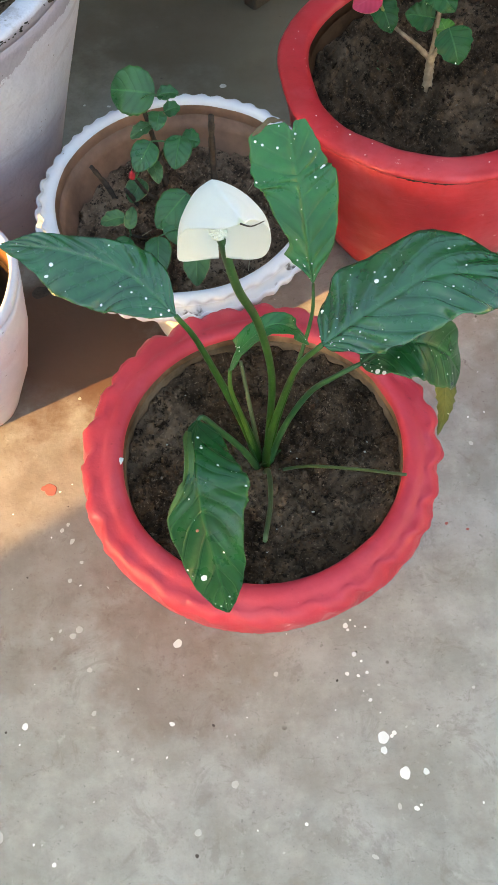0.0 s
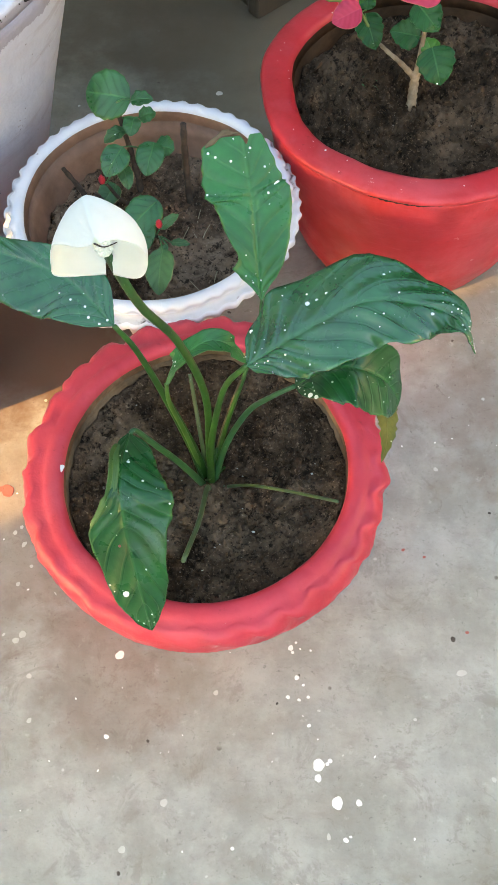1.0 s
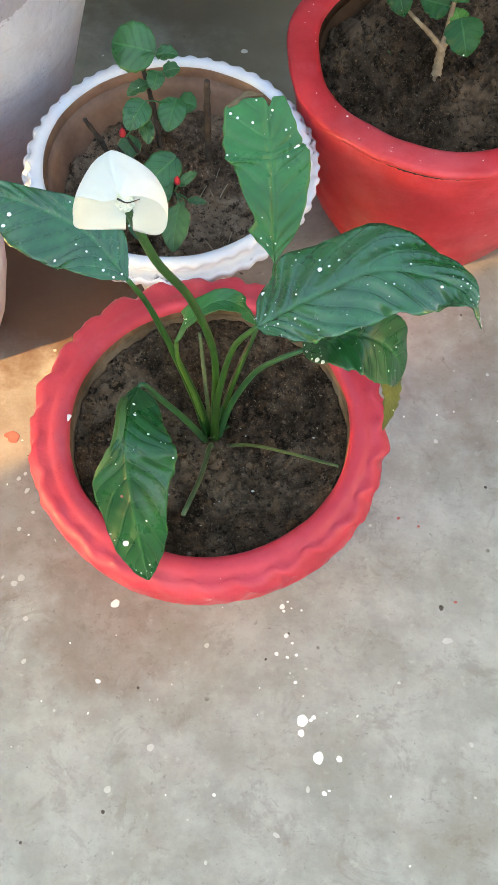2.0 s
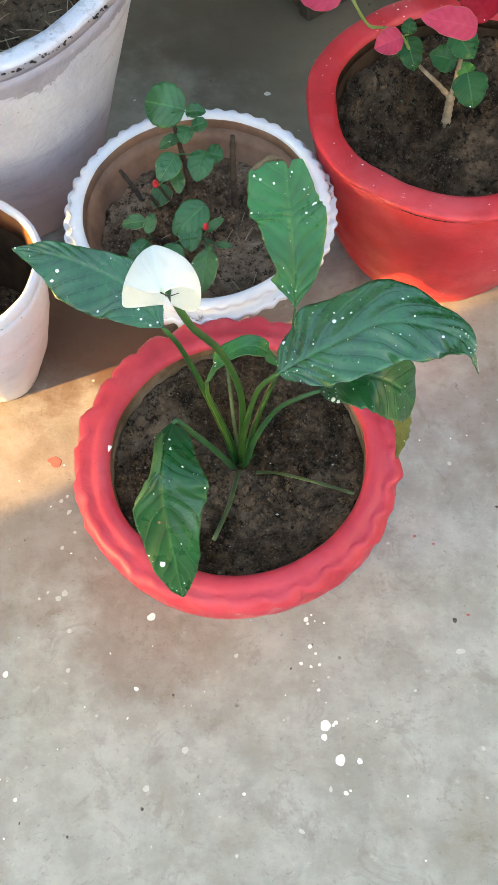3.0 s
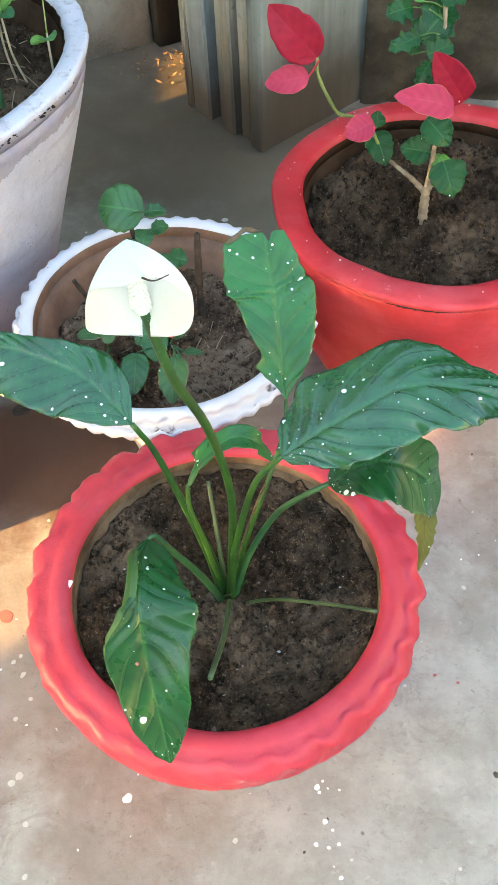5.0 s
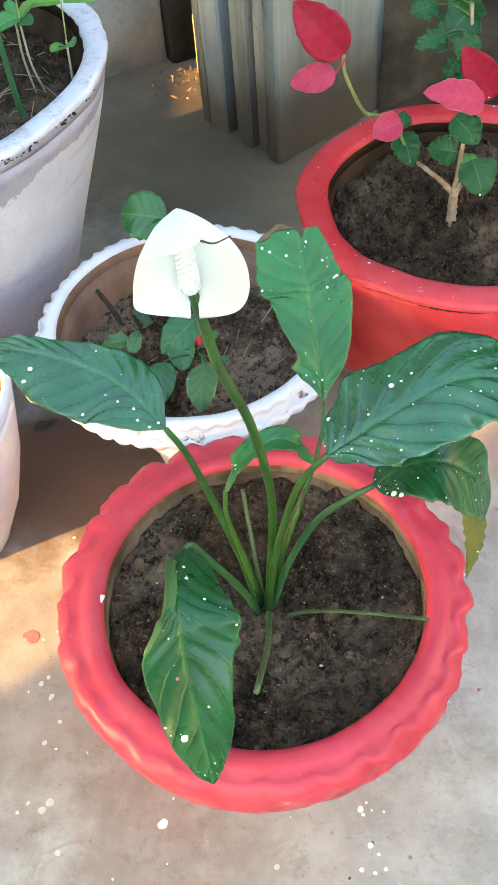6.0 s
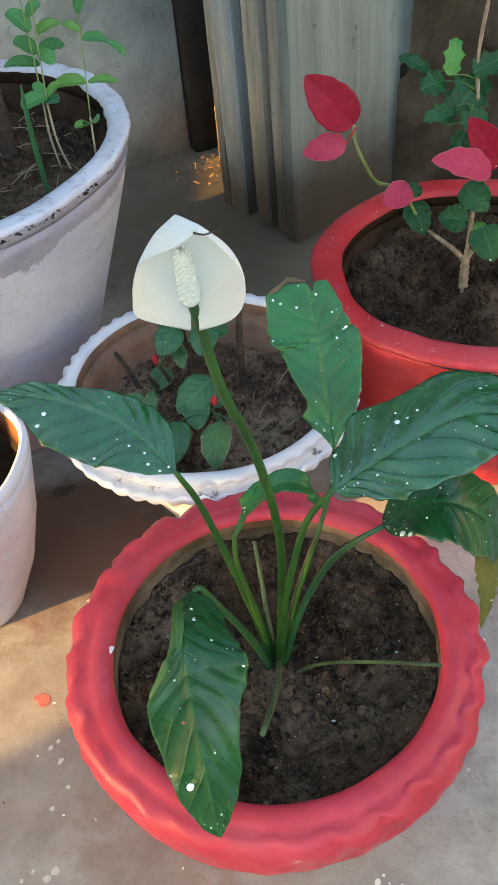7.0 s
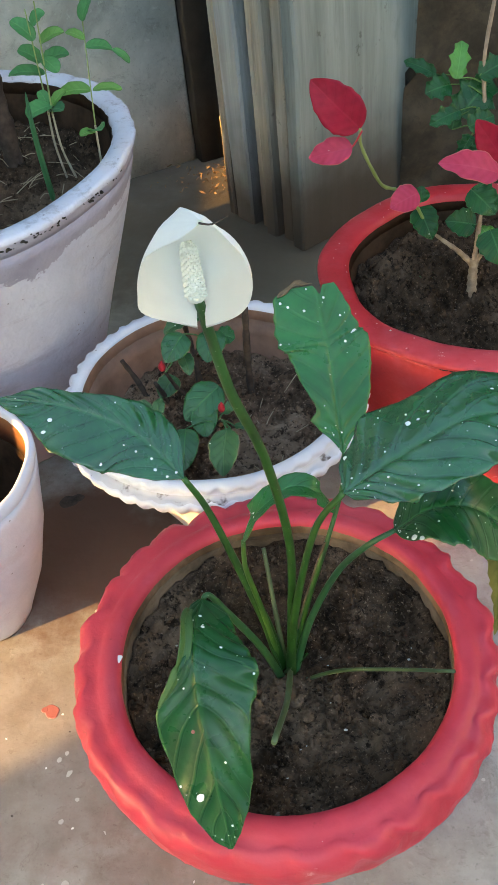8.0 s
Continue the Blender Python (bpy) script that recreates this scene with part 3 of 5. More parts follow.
def block(x0, x1, y0, y1, z0, z1):
    bm = bmesh.new()
    made = bmesh.ops.create_cube(bm, size=1.0)["verts"]
    for v in made:
        v.co = Vector((x0 if v.co.x < 0 else x1, y0 if v.co.y < 0 else y1, z0 if v.co.z < 0 else z1))
    return bm


# ---- the setting ----
bm = bmesh.new()
N = 150
def ground_height(x, y):
    d = Vector((x, y, 0))
    return 0.0012 * noise.noise(d * 7) + 0.0008 * noise.noise(d * 21)
xs = [-3.0 + 6.4 * i / N for i in range(N + 1)]
ys = [-2.5 + 5.2 * i / N for i in range(N + 1)]
G = [[bm.verts.new((x, y, ground_height(x, y))) for x in xs] for y in ys]
for j in range(N):
    for i in range(N):
        bm.faces.new((G[j][i], G[j][i + 1], G[j + 1][i + 1], G[j + 1][i]))
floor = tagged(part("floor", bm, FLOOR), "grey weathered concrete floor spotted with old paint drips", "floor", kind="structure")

# the back wall stands askew to the row of pots, and ends at a dark gap
WF, WN = Vector((math.cos(radians(26)), math.sin(radians(26)), 0)), Vector((math.sin(radians(26)), -math.cos(radians(26)), 0))
bm = bmesh.new()
box(bm, Vector((-0.122, 1.905, -0.01)) - WF * 2.612 - WN * 0.12, WF, WN, 2.6, 0.12, WALL_TOP, worn=0.003)
tagged(part("wall_north", bm, WALL), "bare grey cement-plastered wall with damp blotches", "wall", kind="structure")
# near-black backing added for the gap's shade; its west piece blocks the sun
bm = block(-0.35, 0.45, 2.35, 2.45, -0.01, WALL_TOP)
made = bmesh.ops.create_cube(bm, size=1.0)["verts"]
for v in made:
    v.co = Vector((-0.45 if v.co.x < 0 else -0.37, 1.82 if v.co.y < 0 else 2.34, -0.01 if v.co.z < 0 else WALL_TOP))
tagged(part("gap_backing", bm, GAP_DARK), "near-black backing added for the shade in the narrow gap", "wall", kind="structure")

bm = bmesh.new()
NX, NZ = 60, 60
V = []
for k in range(NZ + 1):
    row = []
    for i in range(NX + 1):
        x, z = 0.276 + 2.4 * (i / NX) ** 1.7, -0.01 + WALL_TOP * (k / NZ) ** 1.6
        d = Vector((x * 9, 0, z * 9))
        h = 0.012 * noise.noise(d) + 0.006 * noise.noise(d * 3)
        broken = z < 0.22 + 0.08 * noise.noise(Vector((x * 12, 3, 0)))
        row.append(bm.verts.new((x - (0.018 if broken and i < 3 else 0.0) + (0.004 * noise.noise(Vector((4, 2, z * 16))) if i < 3 else 0.0), 1.645 + h + (0.012 if broken else 0.0) + 0.014 * broken * noise.noise(d * 6), z)))
    V.append(row)
for k in range(NZ):
    for i in range(NX):
        bm.faces.new((V[k][i], V[k][i + 1], V[k + 1][i + 1], V[k + 1][i]))
back = [[bm.verts.new((v.co.x, 1.90, v.co.z)) for v in (V[k][0], V[k][-1])] for k in (0, NZ)]
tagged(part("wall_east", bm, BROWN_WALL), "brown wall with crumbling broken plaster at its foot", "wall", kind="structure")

# unseen walls added to shape the light; the west one's window and slit let the low sun in
WX = -1.1
def sun_screen_mesh():
    bm = bmesh.new()
    blocks = [(-2.5, SLIT_Y0 - 0.3, -0.01, 0.17), (-2.5, SLIT_Y0 - 0.3, WIN_Z1, 2.4), (-2.5, WIN_Y0, 0.17, WIN_Z1), (WIN_Y1, SLIT_Y0 - 0.3, 0.17, WIN_Z1)]
    blocks += [(SLIT_Y0 - 0.3, 1.40, -0.01, 0.285), (SLIT_Y0 - 0.3, 1.40, 0.44, 2.4), (SLIT_Y0 - 0.3, SLIT_Y0, 0.285, 0.44), (SLIT_Y1, 1.40, 0.285, 0.44)]
    for ya, yb, za, zb in blocks:
        for v in bmesh.ops.create_cube(bm, size=1.0)["verts"]:
            v.co = Vector((WX - 0.02 if v.co.x < 0 else WX, ya if v.co.y < 0 else yb, za if v.co.z < 0 else zb))
    return bm
tagged(part("sun_screen_west", sun_screen_mesh(), WALL, flat=True), "unseen wall added to shape the sunlight, with a small opening", "wall", kind="structure")
# far screen, added so that its edge ends the sun patch softly
tagged(part("sun_screen_yard", block(-2.98, -2.9, -2.5, -1.000, -0.01, 2.4), WALL, flat=True), "unseen far wall added to cut off the sunlit patch softly", "wall", kind="structure")
# low screen, added to keep the bright horizon out of leaf reflections
tagged(part("sky_screen_south", block(-1.0, 2.6, -2.5, -2.4, -0.01, 1.0), WALL, flat=True), "unseen low wall added to hold back light from the horizon", "wall", kind="structure")
# added out of view, limits the sky light from the right
tagged(part("sky_screen_right", block(2.6, 2.7, -2.5, 2.0, -0.01, 2.0), WALL, flat=True), "unseen plain wall added to limit the sky on the right", "wall", kind="structure")

# stack of grey boards on edge
BF, BN = Vector((0.76, 0.65, 0)).normalized(), Vector((0.65, -0.76, 0)).normalized()
corner = Vector((-0.047, 1.652, 0.001)) - BN * 0.022
for i, (th, ln, ht, back, gap, tip) in enumerate(((0.019, 0.62, 1.42, 0.002, 0.003, -0.014), (0.050, 0.62, 1.45, 0.0, 0.012, -0.012), (0.020, 0.60, 1.50, 0.012, 0.006, -0.008), (0.027, 0.58, 1.48, 0.000, 0.006, -0.006), (0.030, 0.52, 1.50, 0.010, 0.006, -0.003), (0.030, 0.44, 1.46, 0.0, 0.0, 0.0))):
    bm = bmesh.new()
    box(bm, corner + BF * back, BF, BN, ln, th, ht, (tip, -tip * 0.6), seed=i * 3 + 1)
    corner = corner + BN * (th + gap)
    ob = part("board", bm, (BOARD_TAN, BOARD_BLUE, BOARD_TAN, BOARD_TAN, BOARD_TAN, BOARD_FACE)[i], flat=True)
    tagged(ob, "weathered grey board standing on edge in a stack" if i < 5 else "wide grey board in front of the leaning stack", "board", "stack of boards")
# upright added in near-black to fill in the gap's shade
bm = bmesh.new()
box(bm, Vector((-0.122, 1.905, 0.001)) - WF * 0.011 - WN * 0.115, WF, WN, 0.052, 0.140, 2.0, seed=20)
tagged(part("dark_gap_fill", bm, GAP_DARK), "dark upright that fills in the black shade of the wall's gap", "post")
# a pale strip of timber in the gap, that the sun reaches
bm = bmesh.new()
box(bm, (-0.074, 1.835, 0.001), WF, WN, 0.014, 0.02, 0.115, seed=23)
tagged(part("timber_offcut", bm, plain("pale_timber", (0.50, 0.36, 0.18), (0.62, 0.47, 0.26), 30)), "pale timber offcut standing in the sunlit gap", "timber")

# dry litter in the corner
rg = random.Random(5)
bm = bmesh.new()
for _ in range(110):
    c = Vector((-0.09 + rg.gauss(0, 0.045), 1.81 + rg.gauss(0, 0.035), 0.003 + rg.random() * 0.012))
    d = Vector((rg.uniform(-1, 1), rg.uniform(-1, 1), rg.uniform(-0.4, 0.4))).normalized() * rg.uniform(0.003, 0.008)
    sv = d.cross(Vector((rg.uniform(-1, 1), rg.uniform(-1, 1), 1))).normalized() * rg.uniform(0.0008, 0.0024)
    q = [bm.verts.new(c + k) for k in (-d, sv, d, -sv)]
    bm.faces.new(q)
    q2 = [bm.verts.new(c + k - Vector((0, 0, 0.0008))) for k in (-d, sv, d, -sv)]
    bm.faces.new(q2)
tagged(part("dry_litter", bm, plain("dry_leaf_litter", (0.13, 0.075, 0.04), (0.22, 0.14, 0.075), 60, 0.8, 0.3, 0.0005, 0.5)), "dry brown leaf litter swept into the corner", "litter", kind="stuff")


# ---- paint drips on the floor ----
def blob(bm, x, y, r, rg, stretch=1.0, turn=0.0, h=0.0002):
    n = 20
    ph = [rg.uniform(0, 6.28) for _ in range(3)]
    rim, low = [], []
    for i in range(n):
        a = 6.2832 * i / n
        rr = r * (1 + 0.06 * math.sin(2 * a + ph[0]) + 0.05 * math.sin(3 * a + ph[1]) + 0.04 * math.sin(5 * a + ph[2]))
        u, v = rr * math.cos(a) * stretch, rr * math.sin(a)
        dx, dy = u * math.cos(turn) - v * math.sin(turn), u * math.sin(turn) + v * math.cos(turn)
        z = ground_height(x, y)
        rim.append(bm.verts.new((x + dx * 0.9, y + dy * 0.9, z + h)))
        low.append(bm.verts.new((x + dx, y + dy, z - 0.0004)))
    for i in range(n):
        bm.faces.new((low[i], low[(i + 1) % n], rim[(i + 1) % n], rim[i]))
    bm.faces.new(rim)


def drips(name, label, spots, mat, seed, scatter=0, area=(), lo=0.0008, hi=0.002):
    rg = random.Random(seed)
    bm = bmesh.new()
    for x, y, r in spots:
        blob(bm, x, y, r, rg, rg.uniform(1.0, 1.25), rg.uniform(0, 3.14))
    for _ in range(scatter):
        x, y = rg.uniform(area[0], area[1]), rg.uniform(area[2], area[3])
        blob(bm, x, y, rg.uniform(lo, hi) * (1 if rg.random() < 0.85 else 1.7), rg, rg.uniform(1.0, 1.8), rg.uniform(0, 3.14))
    return tagged(part(name, bm, mat, flat=True), label, "paint", kind="stuff")


drips("white_paint_drips", "white paint drips dried on the concrete floor", [
    (0.155, 0.270, 0.0062), (0.137, 0.307, 0.0066), (0.136, 0.294, 0.0035), (0.149, 0.311, 0.0026), (0.146, 0.308, 0.0020), (0.177, 0.270, 0.0034),
    (0.162, 0.235, 0.0026), (0.167, 0.238, 0.0014), (0.110, 0.431, 0.0030), (0.116, 0.437, 0.0015), (0.112, 0.426, 0.0018), (0.128, 0.377, 0.0018),
    (0.116, 0.398, 0.0025), (0.123, 0.390, 0.0016), (0.128, 0.347, 0.0020), (0.106, 0.377, 0.0024), (0.118, 0.374, 0.0017), (0.132, 0.428, 0.0014),
    (-0.080, 0.424, 0.0050), (-0.088, 0.336, 0.0026), (-0.248, 0.344, 0.0034), (-0.210, 0.205, 0.0022), (-0.232, 0.225, 0.0012), (0.048, 0.227, 0.0018)],
    DRIP_WHITE, 3, 60, (-0.35, 0.40, 0.15, 0.75), 0.0005, 0.0011)
drips("trodden_paint_drips", "dull trodden paint spots on the concrete floor", [
    (-0.199, 0.441, 0.0038), (-0.192, 0.448, 0.0042), (-0.173, 0.353, 0.0028), (-0.179, 0.401, 0.0028), (-0.023, 0.270, 0.0040), (-0.063, 0.226, 0.0038),
    (0.028, 0.382, 0.0028), (-0.161, 0.495, 0.0026), (-0.205, 0.508, 0.0026), (-0.192, 0.530, 0.0022), (-0.217, 0.573, 0.0028), (-0.210, 0.580, 0.0024),
    (0.291, 0.652, 0.0028), (0.210, 0.536, 0.0020), (0.258, 0.487, 0.0016), (0.012, 1.331, 0.0050), (0.157, 1.059, 0.0038), (0.144, 1.099, 0.0030), (0.241, 0.353, 0.0018)],
    DRIP_DULL, 4, 70, (-0.4, 0.45, 0.15, 1.4), 0.0008, 0.0022)
drips("red_paint_drips", "red paint splashes dried on the concrete floor", [(-0.234, 0.629, 0.0078), (-0.242, 0.631, 0.0034), (0.296, 0.519, 0.0030), (0.305, 0.512, 0.0014)],
      DRIP_RED, 6, 8, (0.2, 0.42, 0.42, 0.62), 0.0008, 0.0016)
drips("dirt_specks", "dark dirt specks on the concrete floor", [(-0.262, 0.938, 0.012), (-0.250, 0.944, 0.008), (0.29, 0.44, 0.003)],
      plain("dark_dirt", (0.05, 0.045, 0.04), (0.12, 0.10, 0.085), 60, 0.9, 0.2), 8, 60, (-0.4, 0.45, 0.15, 1.7), 0.0007, 0.0018)

# ---- pots ----
R1 = (0.0295, 0.5375, 0.0)
def red_rim(r, z, a, k):
    r, z = wobble(1, 0.0016, 0.001)(r, z, a)
    out = max(0.0, min(1.0, (r - 0.153) / 0.012)) * max(0.0, min(1.0, (z - 0.158) / 0.014))
    ph = 27 * a + (z - 0.2) * 130 + 0.7 * noise.noise(Vector((math.cos(a) * 2, math.sin(a) * 2, 5)))
    w = math.sin(ph) * (0.75 + 0.5 * noise.noise(Vector((math.cos(a) * 3, math.sin(a) * 3, 9)))) + 0.3 * math.sin(2 * ph + 1) + 0.8 * noise.noise(Vector((math.cos(a) * 4, math.sin(a) * 4, z * 20)))
    w *= 0.12 + 0.88 * max(0.0, min(1.0, (z - 0.198) / 0.016))
    w *= 0.35 + 0.65 * min(1.0, max(0.0, (abs((math.degrees(a) - 240 + 180) % 360 - 180) - 25) / 45))
    lump = noise.noise(Vector((math.cos(a) * 11, math.sin(a) * 11, z * 60)))
    lump *= 0.08 + 0.92 * max(0.0, min(1.0, (z - 0.198) / 0.016))
    fine = noise.noise(Vector((math.cos(a) * 26, math.sin(a) * 26, z * 90)))
    return r + out * (0.0048 * math.sin(a) - 0.0015 * math.cos(a) - 0.0008) + 0.0044 * out * w + 0.0022 * lump * out + 0.0010 * fine * out, z + 0.0012 * out * math.cos(ph + 0.6) + 0.0010 * lump + 0.0004 * fine
pot = thing("red_pot", R1, "red-painted clay flowerpot with a wide scalloped rim", "flowerpot", "row of flowerpots")
prof = [(0.070, 0.0), (0.084, 0.003), (0.090, 0.012), (0.110, 0.08), (0.136, 0.145), (0.147, 0.158), (0.158, 0.166), (0.1668, 0.176), (0.1710, 0.190), (0.1732, 0.204),
        (0.1742, 0.217), (0.1732, 0.2275), (0.1690, 0.2332), (0.1630, 0.2350), (0.1570, 0.2342), (0.1520, 0.2380), (0.1460, 0.2400), (0.1405, 0.2400), (0.1362, 0.2385), (0.1342, 0.2340, 1), (0.1335, 0.226, 1), (0.1325, 0.185, 1), (0.105, 0.10, 1), (0.08, 0.02, 1)]
RED_POT = pot
turned_pot(pot, prof, R1, 300, red_rim, [RED_RIM, CLAY_DIRTY], 5, 20, "wide scalloped red rim")
bm = bmesh.new()
blob(bm, 0, 0, 0.0045, random.Random(2), 1.5, 0.2)
bm.transform(Matrix.Translation((-0.1095, 0.534, 0.2378)) @ Euler((0.0, -0.25, 0)).to_matrix().to_4x4())
part("chipped_patch", bm, DRIP_WHITE, pot, "pale chipped patch on the rim")

WP = (-0.041, 0.872, 0.0)
def white_rim(r, z, a, k):
    r, z = wobble(2, 0.0016, 0.0015)(r, z, a)
    out = max(0.0, min(1.0, (r - 0.1590) / 0.005)) * (1.0 if z < 0.2345 else 0.0)
    disc = max(0.0, min(1.0, (r - 0.1530) / 0.003)) if z >= 0.2345 else 0.0
    ph = 50 * a + 1.2 * math.sin(3 * a)
    q = math.sin(ph)
    amp = 0.8 + 0.7 * noise.noise(Vector((math.cos(a) * 6, math.sin(a) * 6, 3)))
    w = amp * math.copysign(abs(q) ** 0.6, q)
    return r + 0.0018 * out * w - 0.0022 * disc * amp * math.copysign(abs(q) ** 0.6, q), z + 0.0026 * out * amp * math.cos(ph) + 0.0006 * disc * math.cos(ph)
pot = thing("white_pot", WP, "low white-painted clay flowerpot with a crimped rim", "flowerpot", "row of flowerpots")
prof = [(0.042, 0.0), (0.050, 0.003), (0.054, 0.012), (0.064, 0.06), (0.098, 0.13), (0.136, 0.185), (0.1485, 0.208), (0.157, 0.2115), (0.1640, 0.2165), (0.1672, 0.2220), (0.1680, 0.2275), (0.1652, 0.2300, 2), (0.1605, 0.2296, 2), (0.1562, 0.2330), (0.1568, 0.2372),
        (0.1588, 0.2405), (0.1570, 0.2435), (0.151, 0.2450), (0.1455, 0.2440), (0.1428, 0.240, 1), (0.1405, 0.228, 1), (0.1372, 0.207, 1), (0.1312, 0.190, 1), (0.116, 0.165, 1), (0.085, 0.115, 1), (0.045, 0.03, 1)]
turned_pot(pot, prof, WP, 264, white_rim, [WHITE_RIM, CLAY, GROOVE], 6, 20, "crimped white rim")

R2 = (0.279, 1.036, 0.0)
def old_rim(r, z, a, k):
    r, z = wobble(3, 0.0034, 0.003)(r, z, a)
    return r + 0.0018 * math.sin(7 * a + 1.2) * (1 if z > 0.2 else 0.4), z
pot = thing("old_red_pot", R2, "red-painted cement flowerpot with a thick cracked rim", "flowerpot", "row of flowerpots")
prof = [(0.114, 0.0), (0.126, 0.003), (0.131, 0.012), (0.153, 0.055), (0.171, 0.10), (0.181, 0.15), (0.1880, 0.204), (0.1915, 0.232), (0.1930, 0.2490), (0.1935, 0.2535), (0.1965, 0.2562), (0.1972, 0.2590), (0.1955, 0.2618), (0.1908, 0.2636), (0.181, 0.2645),
        (0.1670, 0.2645), (0.1615, 0.262), (0.1592, 0.257, 1), (0.1575, 0.245, 1), (0.152, 0.20, 1), (0.13, 0.08, 1), (0.11, 0.02, 1)]
OLD_POT = pot
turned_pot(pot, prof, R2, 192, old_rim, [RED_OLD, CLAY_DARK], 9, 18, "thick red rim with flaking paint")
# the crack under the rim, and the flaked paint along it
for nm, a0, a1, zz in (("crack", 246, 270, 0.2548), ("crack", 277, 286, 0.2550)):
    bm = bmesh.new()
    pts = []
    for i in range(26):
        a = radians(a0 + (a1 - a0) * i / 25)
        r, z = old_rim(0.1940, zz + 0.0016 * noise.noise(Vector((i * 0.7, 1, 0))), a, 0)
        pts.append((R2[0] + r * math.cos(a), R2[1] + r * math.sin(a), zz + 0.0022 * noise.noise(Vector((i * 0.5, a0, 0)))))
    tube(bm, pts, 0.0021, 0.0016, 50, 5, bend=lambda f: 0.6 + 0.9 * abs(noise.noise(Vector((f * 14, a0, 2)))))
    part(nm, bm, GAP_DARK, pot, "dark crack under the rim")

TP = (-0.376, 1.122, 0.0)
pot = thing("tall_white_pot", TP, "large whitewashed cement pot with a worn grey band", "flowerpot", "row of flowerpots")
tw = wobble(4, 0.0034, 0.003)
def tall_rim(r, z, a, k):
    r, z = tw(r, z, a)
    d = Vector((math.cos(a) * 12, math.sin(a) * 12, z * 50))
    crumble = (noise.noise(d) + 0.7 * noise.noise(d * 2.3)) * max(0.0, min(1.0, (z - 0.386) / 0.01))
    return r + 0.0019 * crumble, z + 0.0011 * crumble
prof = [(0.112, 0.0), (0.126, 0.004), (0.131, 0.015), (0.160, 0.10), (0.190, 0.20), (0.221, 0.30), (0.2355, 0.345, 2), (0.2445, 0.373, 2), (0.2492, 0.3900, 2), (0.2512, 0.3965), (0.2528, 0.4010), (0.2538, 0.4045), (0.2538, 0.4078),
        (0.2526, 0.4100), (0.249, 0.4112), (0.237, 0.4114), (0.2298, 0.4104), (0.2262, 0.404, 1), (0.223, 0.39, 1), (0.210, 0.34, 1), (0.15, 0.12, 1)]
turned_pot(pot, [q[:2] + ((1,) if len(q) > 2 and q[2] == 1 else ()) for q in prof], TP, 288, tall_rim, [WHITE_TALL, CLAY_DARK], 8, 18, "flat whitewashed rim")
bm = bmesh.new()
rg = random.Random(9)
for _ in range(120):
    a = radians(rg.choice((272, 281, 287, 296, 304, 312, 320, 331, 340)) + rg.gauss(0, 2.2))
    r, z = tw(0.2526, 0.4020 + rg.gauss(0, 0.0016), a)
    c = Vector((TP[0] + r * math.cos(a), TP[1] + r * math.sin(a), z))
    for v in bmesh.ops.create_icosphere(bm, subdivisions=1, radius=rg.uniform(0.0006, 0.0022))["verts"]:
        v.co = Vector((v.co.x * rg.uniform(1, 1.8), v.co.y, v.co.z * 0.8)) + c
part("pitting", bm, GAP_DARK, pot, "dark pits where the rim was cast", kind="stuff")

LP = (-0.331, 0.768, 0.0)
def broken_rim(r, z, a, k):
    r, z = wobble(5, 0.0022, 0.002)(r, z, a)
    gap = max(0.0, 1 - abs(((math.degrees(a) - 95 + 180) % 360) - 180) / 26) if z > 0.2 else 0
    return r, z - 0.012 * gap ** 0.5 * (1 + 0.5 * noise.noise(Vector((a * 12, 0, 0))))
pot = thing("small_white_pot", LP, "small whitewashed clay pot with a chipped rim", "flowerpot", "row of flowerpots")
prof = [(0.044, 0.0), (0.052, 0.003), (0.056, 0.014), (0.080, 0.075), (0.098, 0.145), (0.1050, 0.185), (0.1075, 0.200), (0.1093, 0.213), (0.1110, 0.228), (0.1112, 0.238), (0.107, 0.241),
        (0.1035, 0.240), (0.1015, 0.234, 1), (0.098, 0.20, 2), (0.076, 0.10, 2), (0.05, 0.03, 2)]
# sunlit strip and the shade below it are painted into the inner wall
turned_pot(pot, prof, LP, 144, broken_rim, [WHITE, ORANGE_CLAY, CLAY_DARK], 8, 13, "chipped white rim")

# ---- soil ----
soil_bed("soil", (R1[0], R1[1], 0.211), 0.1332, "dark crumbly potting soil in the scalloped red pot", SOIL, 11, 0.0085, 2000, hump=-0.016)
soil_bed("soil", (WP[0], WP[1], 0.182), 0.1285, "brown soil in the low white pot", SOIL_BROWN, 12, 0.0075, 1000, hump=0.004, straw=12)
soil_bed("soil", (R2[0], R2[1], 0.224), 0.1550, "dark lumpy soil in the old red pot", SOIL_DARK, 13, 0.011, 1100, hump=0.004)
soil_bed("soil", (TP[0], TP[1], 0.350), 0.2125, "brown soil with straw in the large white pot", SOIL_DARK, 14, 0.010, 320, hump=0.010, straw=190)
soil_bed("soil", (LP[0], LP[1], 0.098), 0.0735, "dark soil in the small white pot", SOIL, 15, 0.006, 60)

rg = random.Random(77)
flecks = bmesh.new()
for _ in range(34):
    a, rr = rg.uniform(0, 6.283), 0.125 * math.sqrt(rg.random())
    c = Vector((R1[0] + rr * math.cos(a), R1[1] + rr * math.sin(a), 0.2035 + 0.45 * rr ** 2))
    for v in bmesh.ops.create_icosphere(flecks, subdivisions=1, radius=rg.uniform(0.0005, 0.0012))["verts"]:
        v.co = Vector((v.co.x * rg.uniform(0.8, 1.8), v.co.y, v.co.z * 0.5)) + c
tagged(part("paint_flecks", flecks, DRIP_DULL), "pale paint flecks fallen on dark potting soil", "paint", kind="stuff")

# ---- peace lily ----
CR = Vector((0.030, 0.544, 0.188))
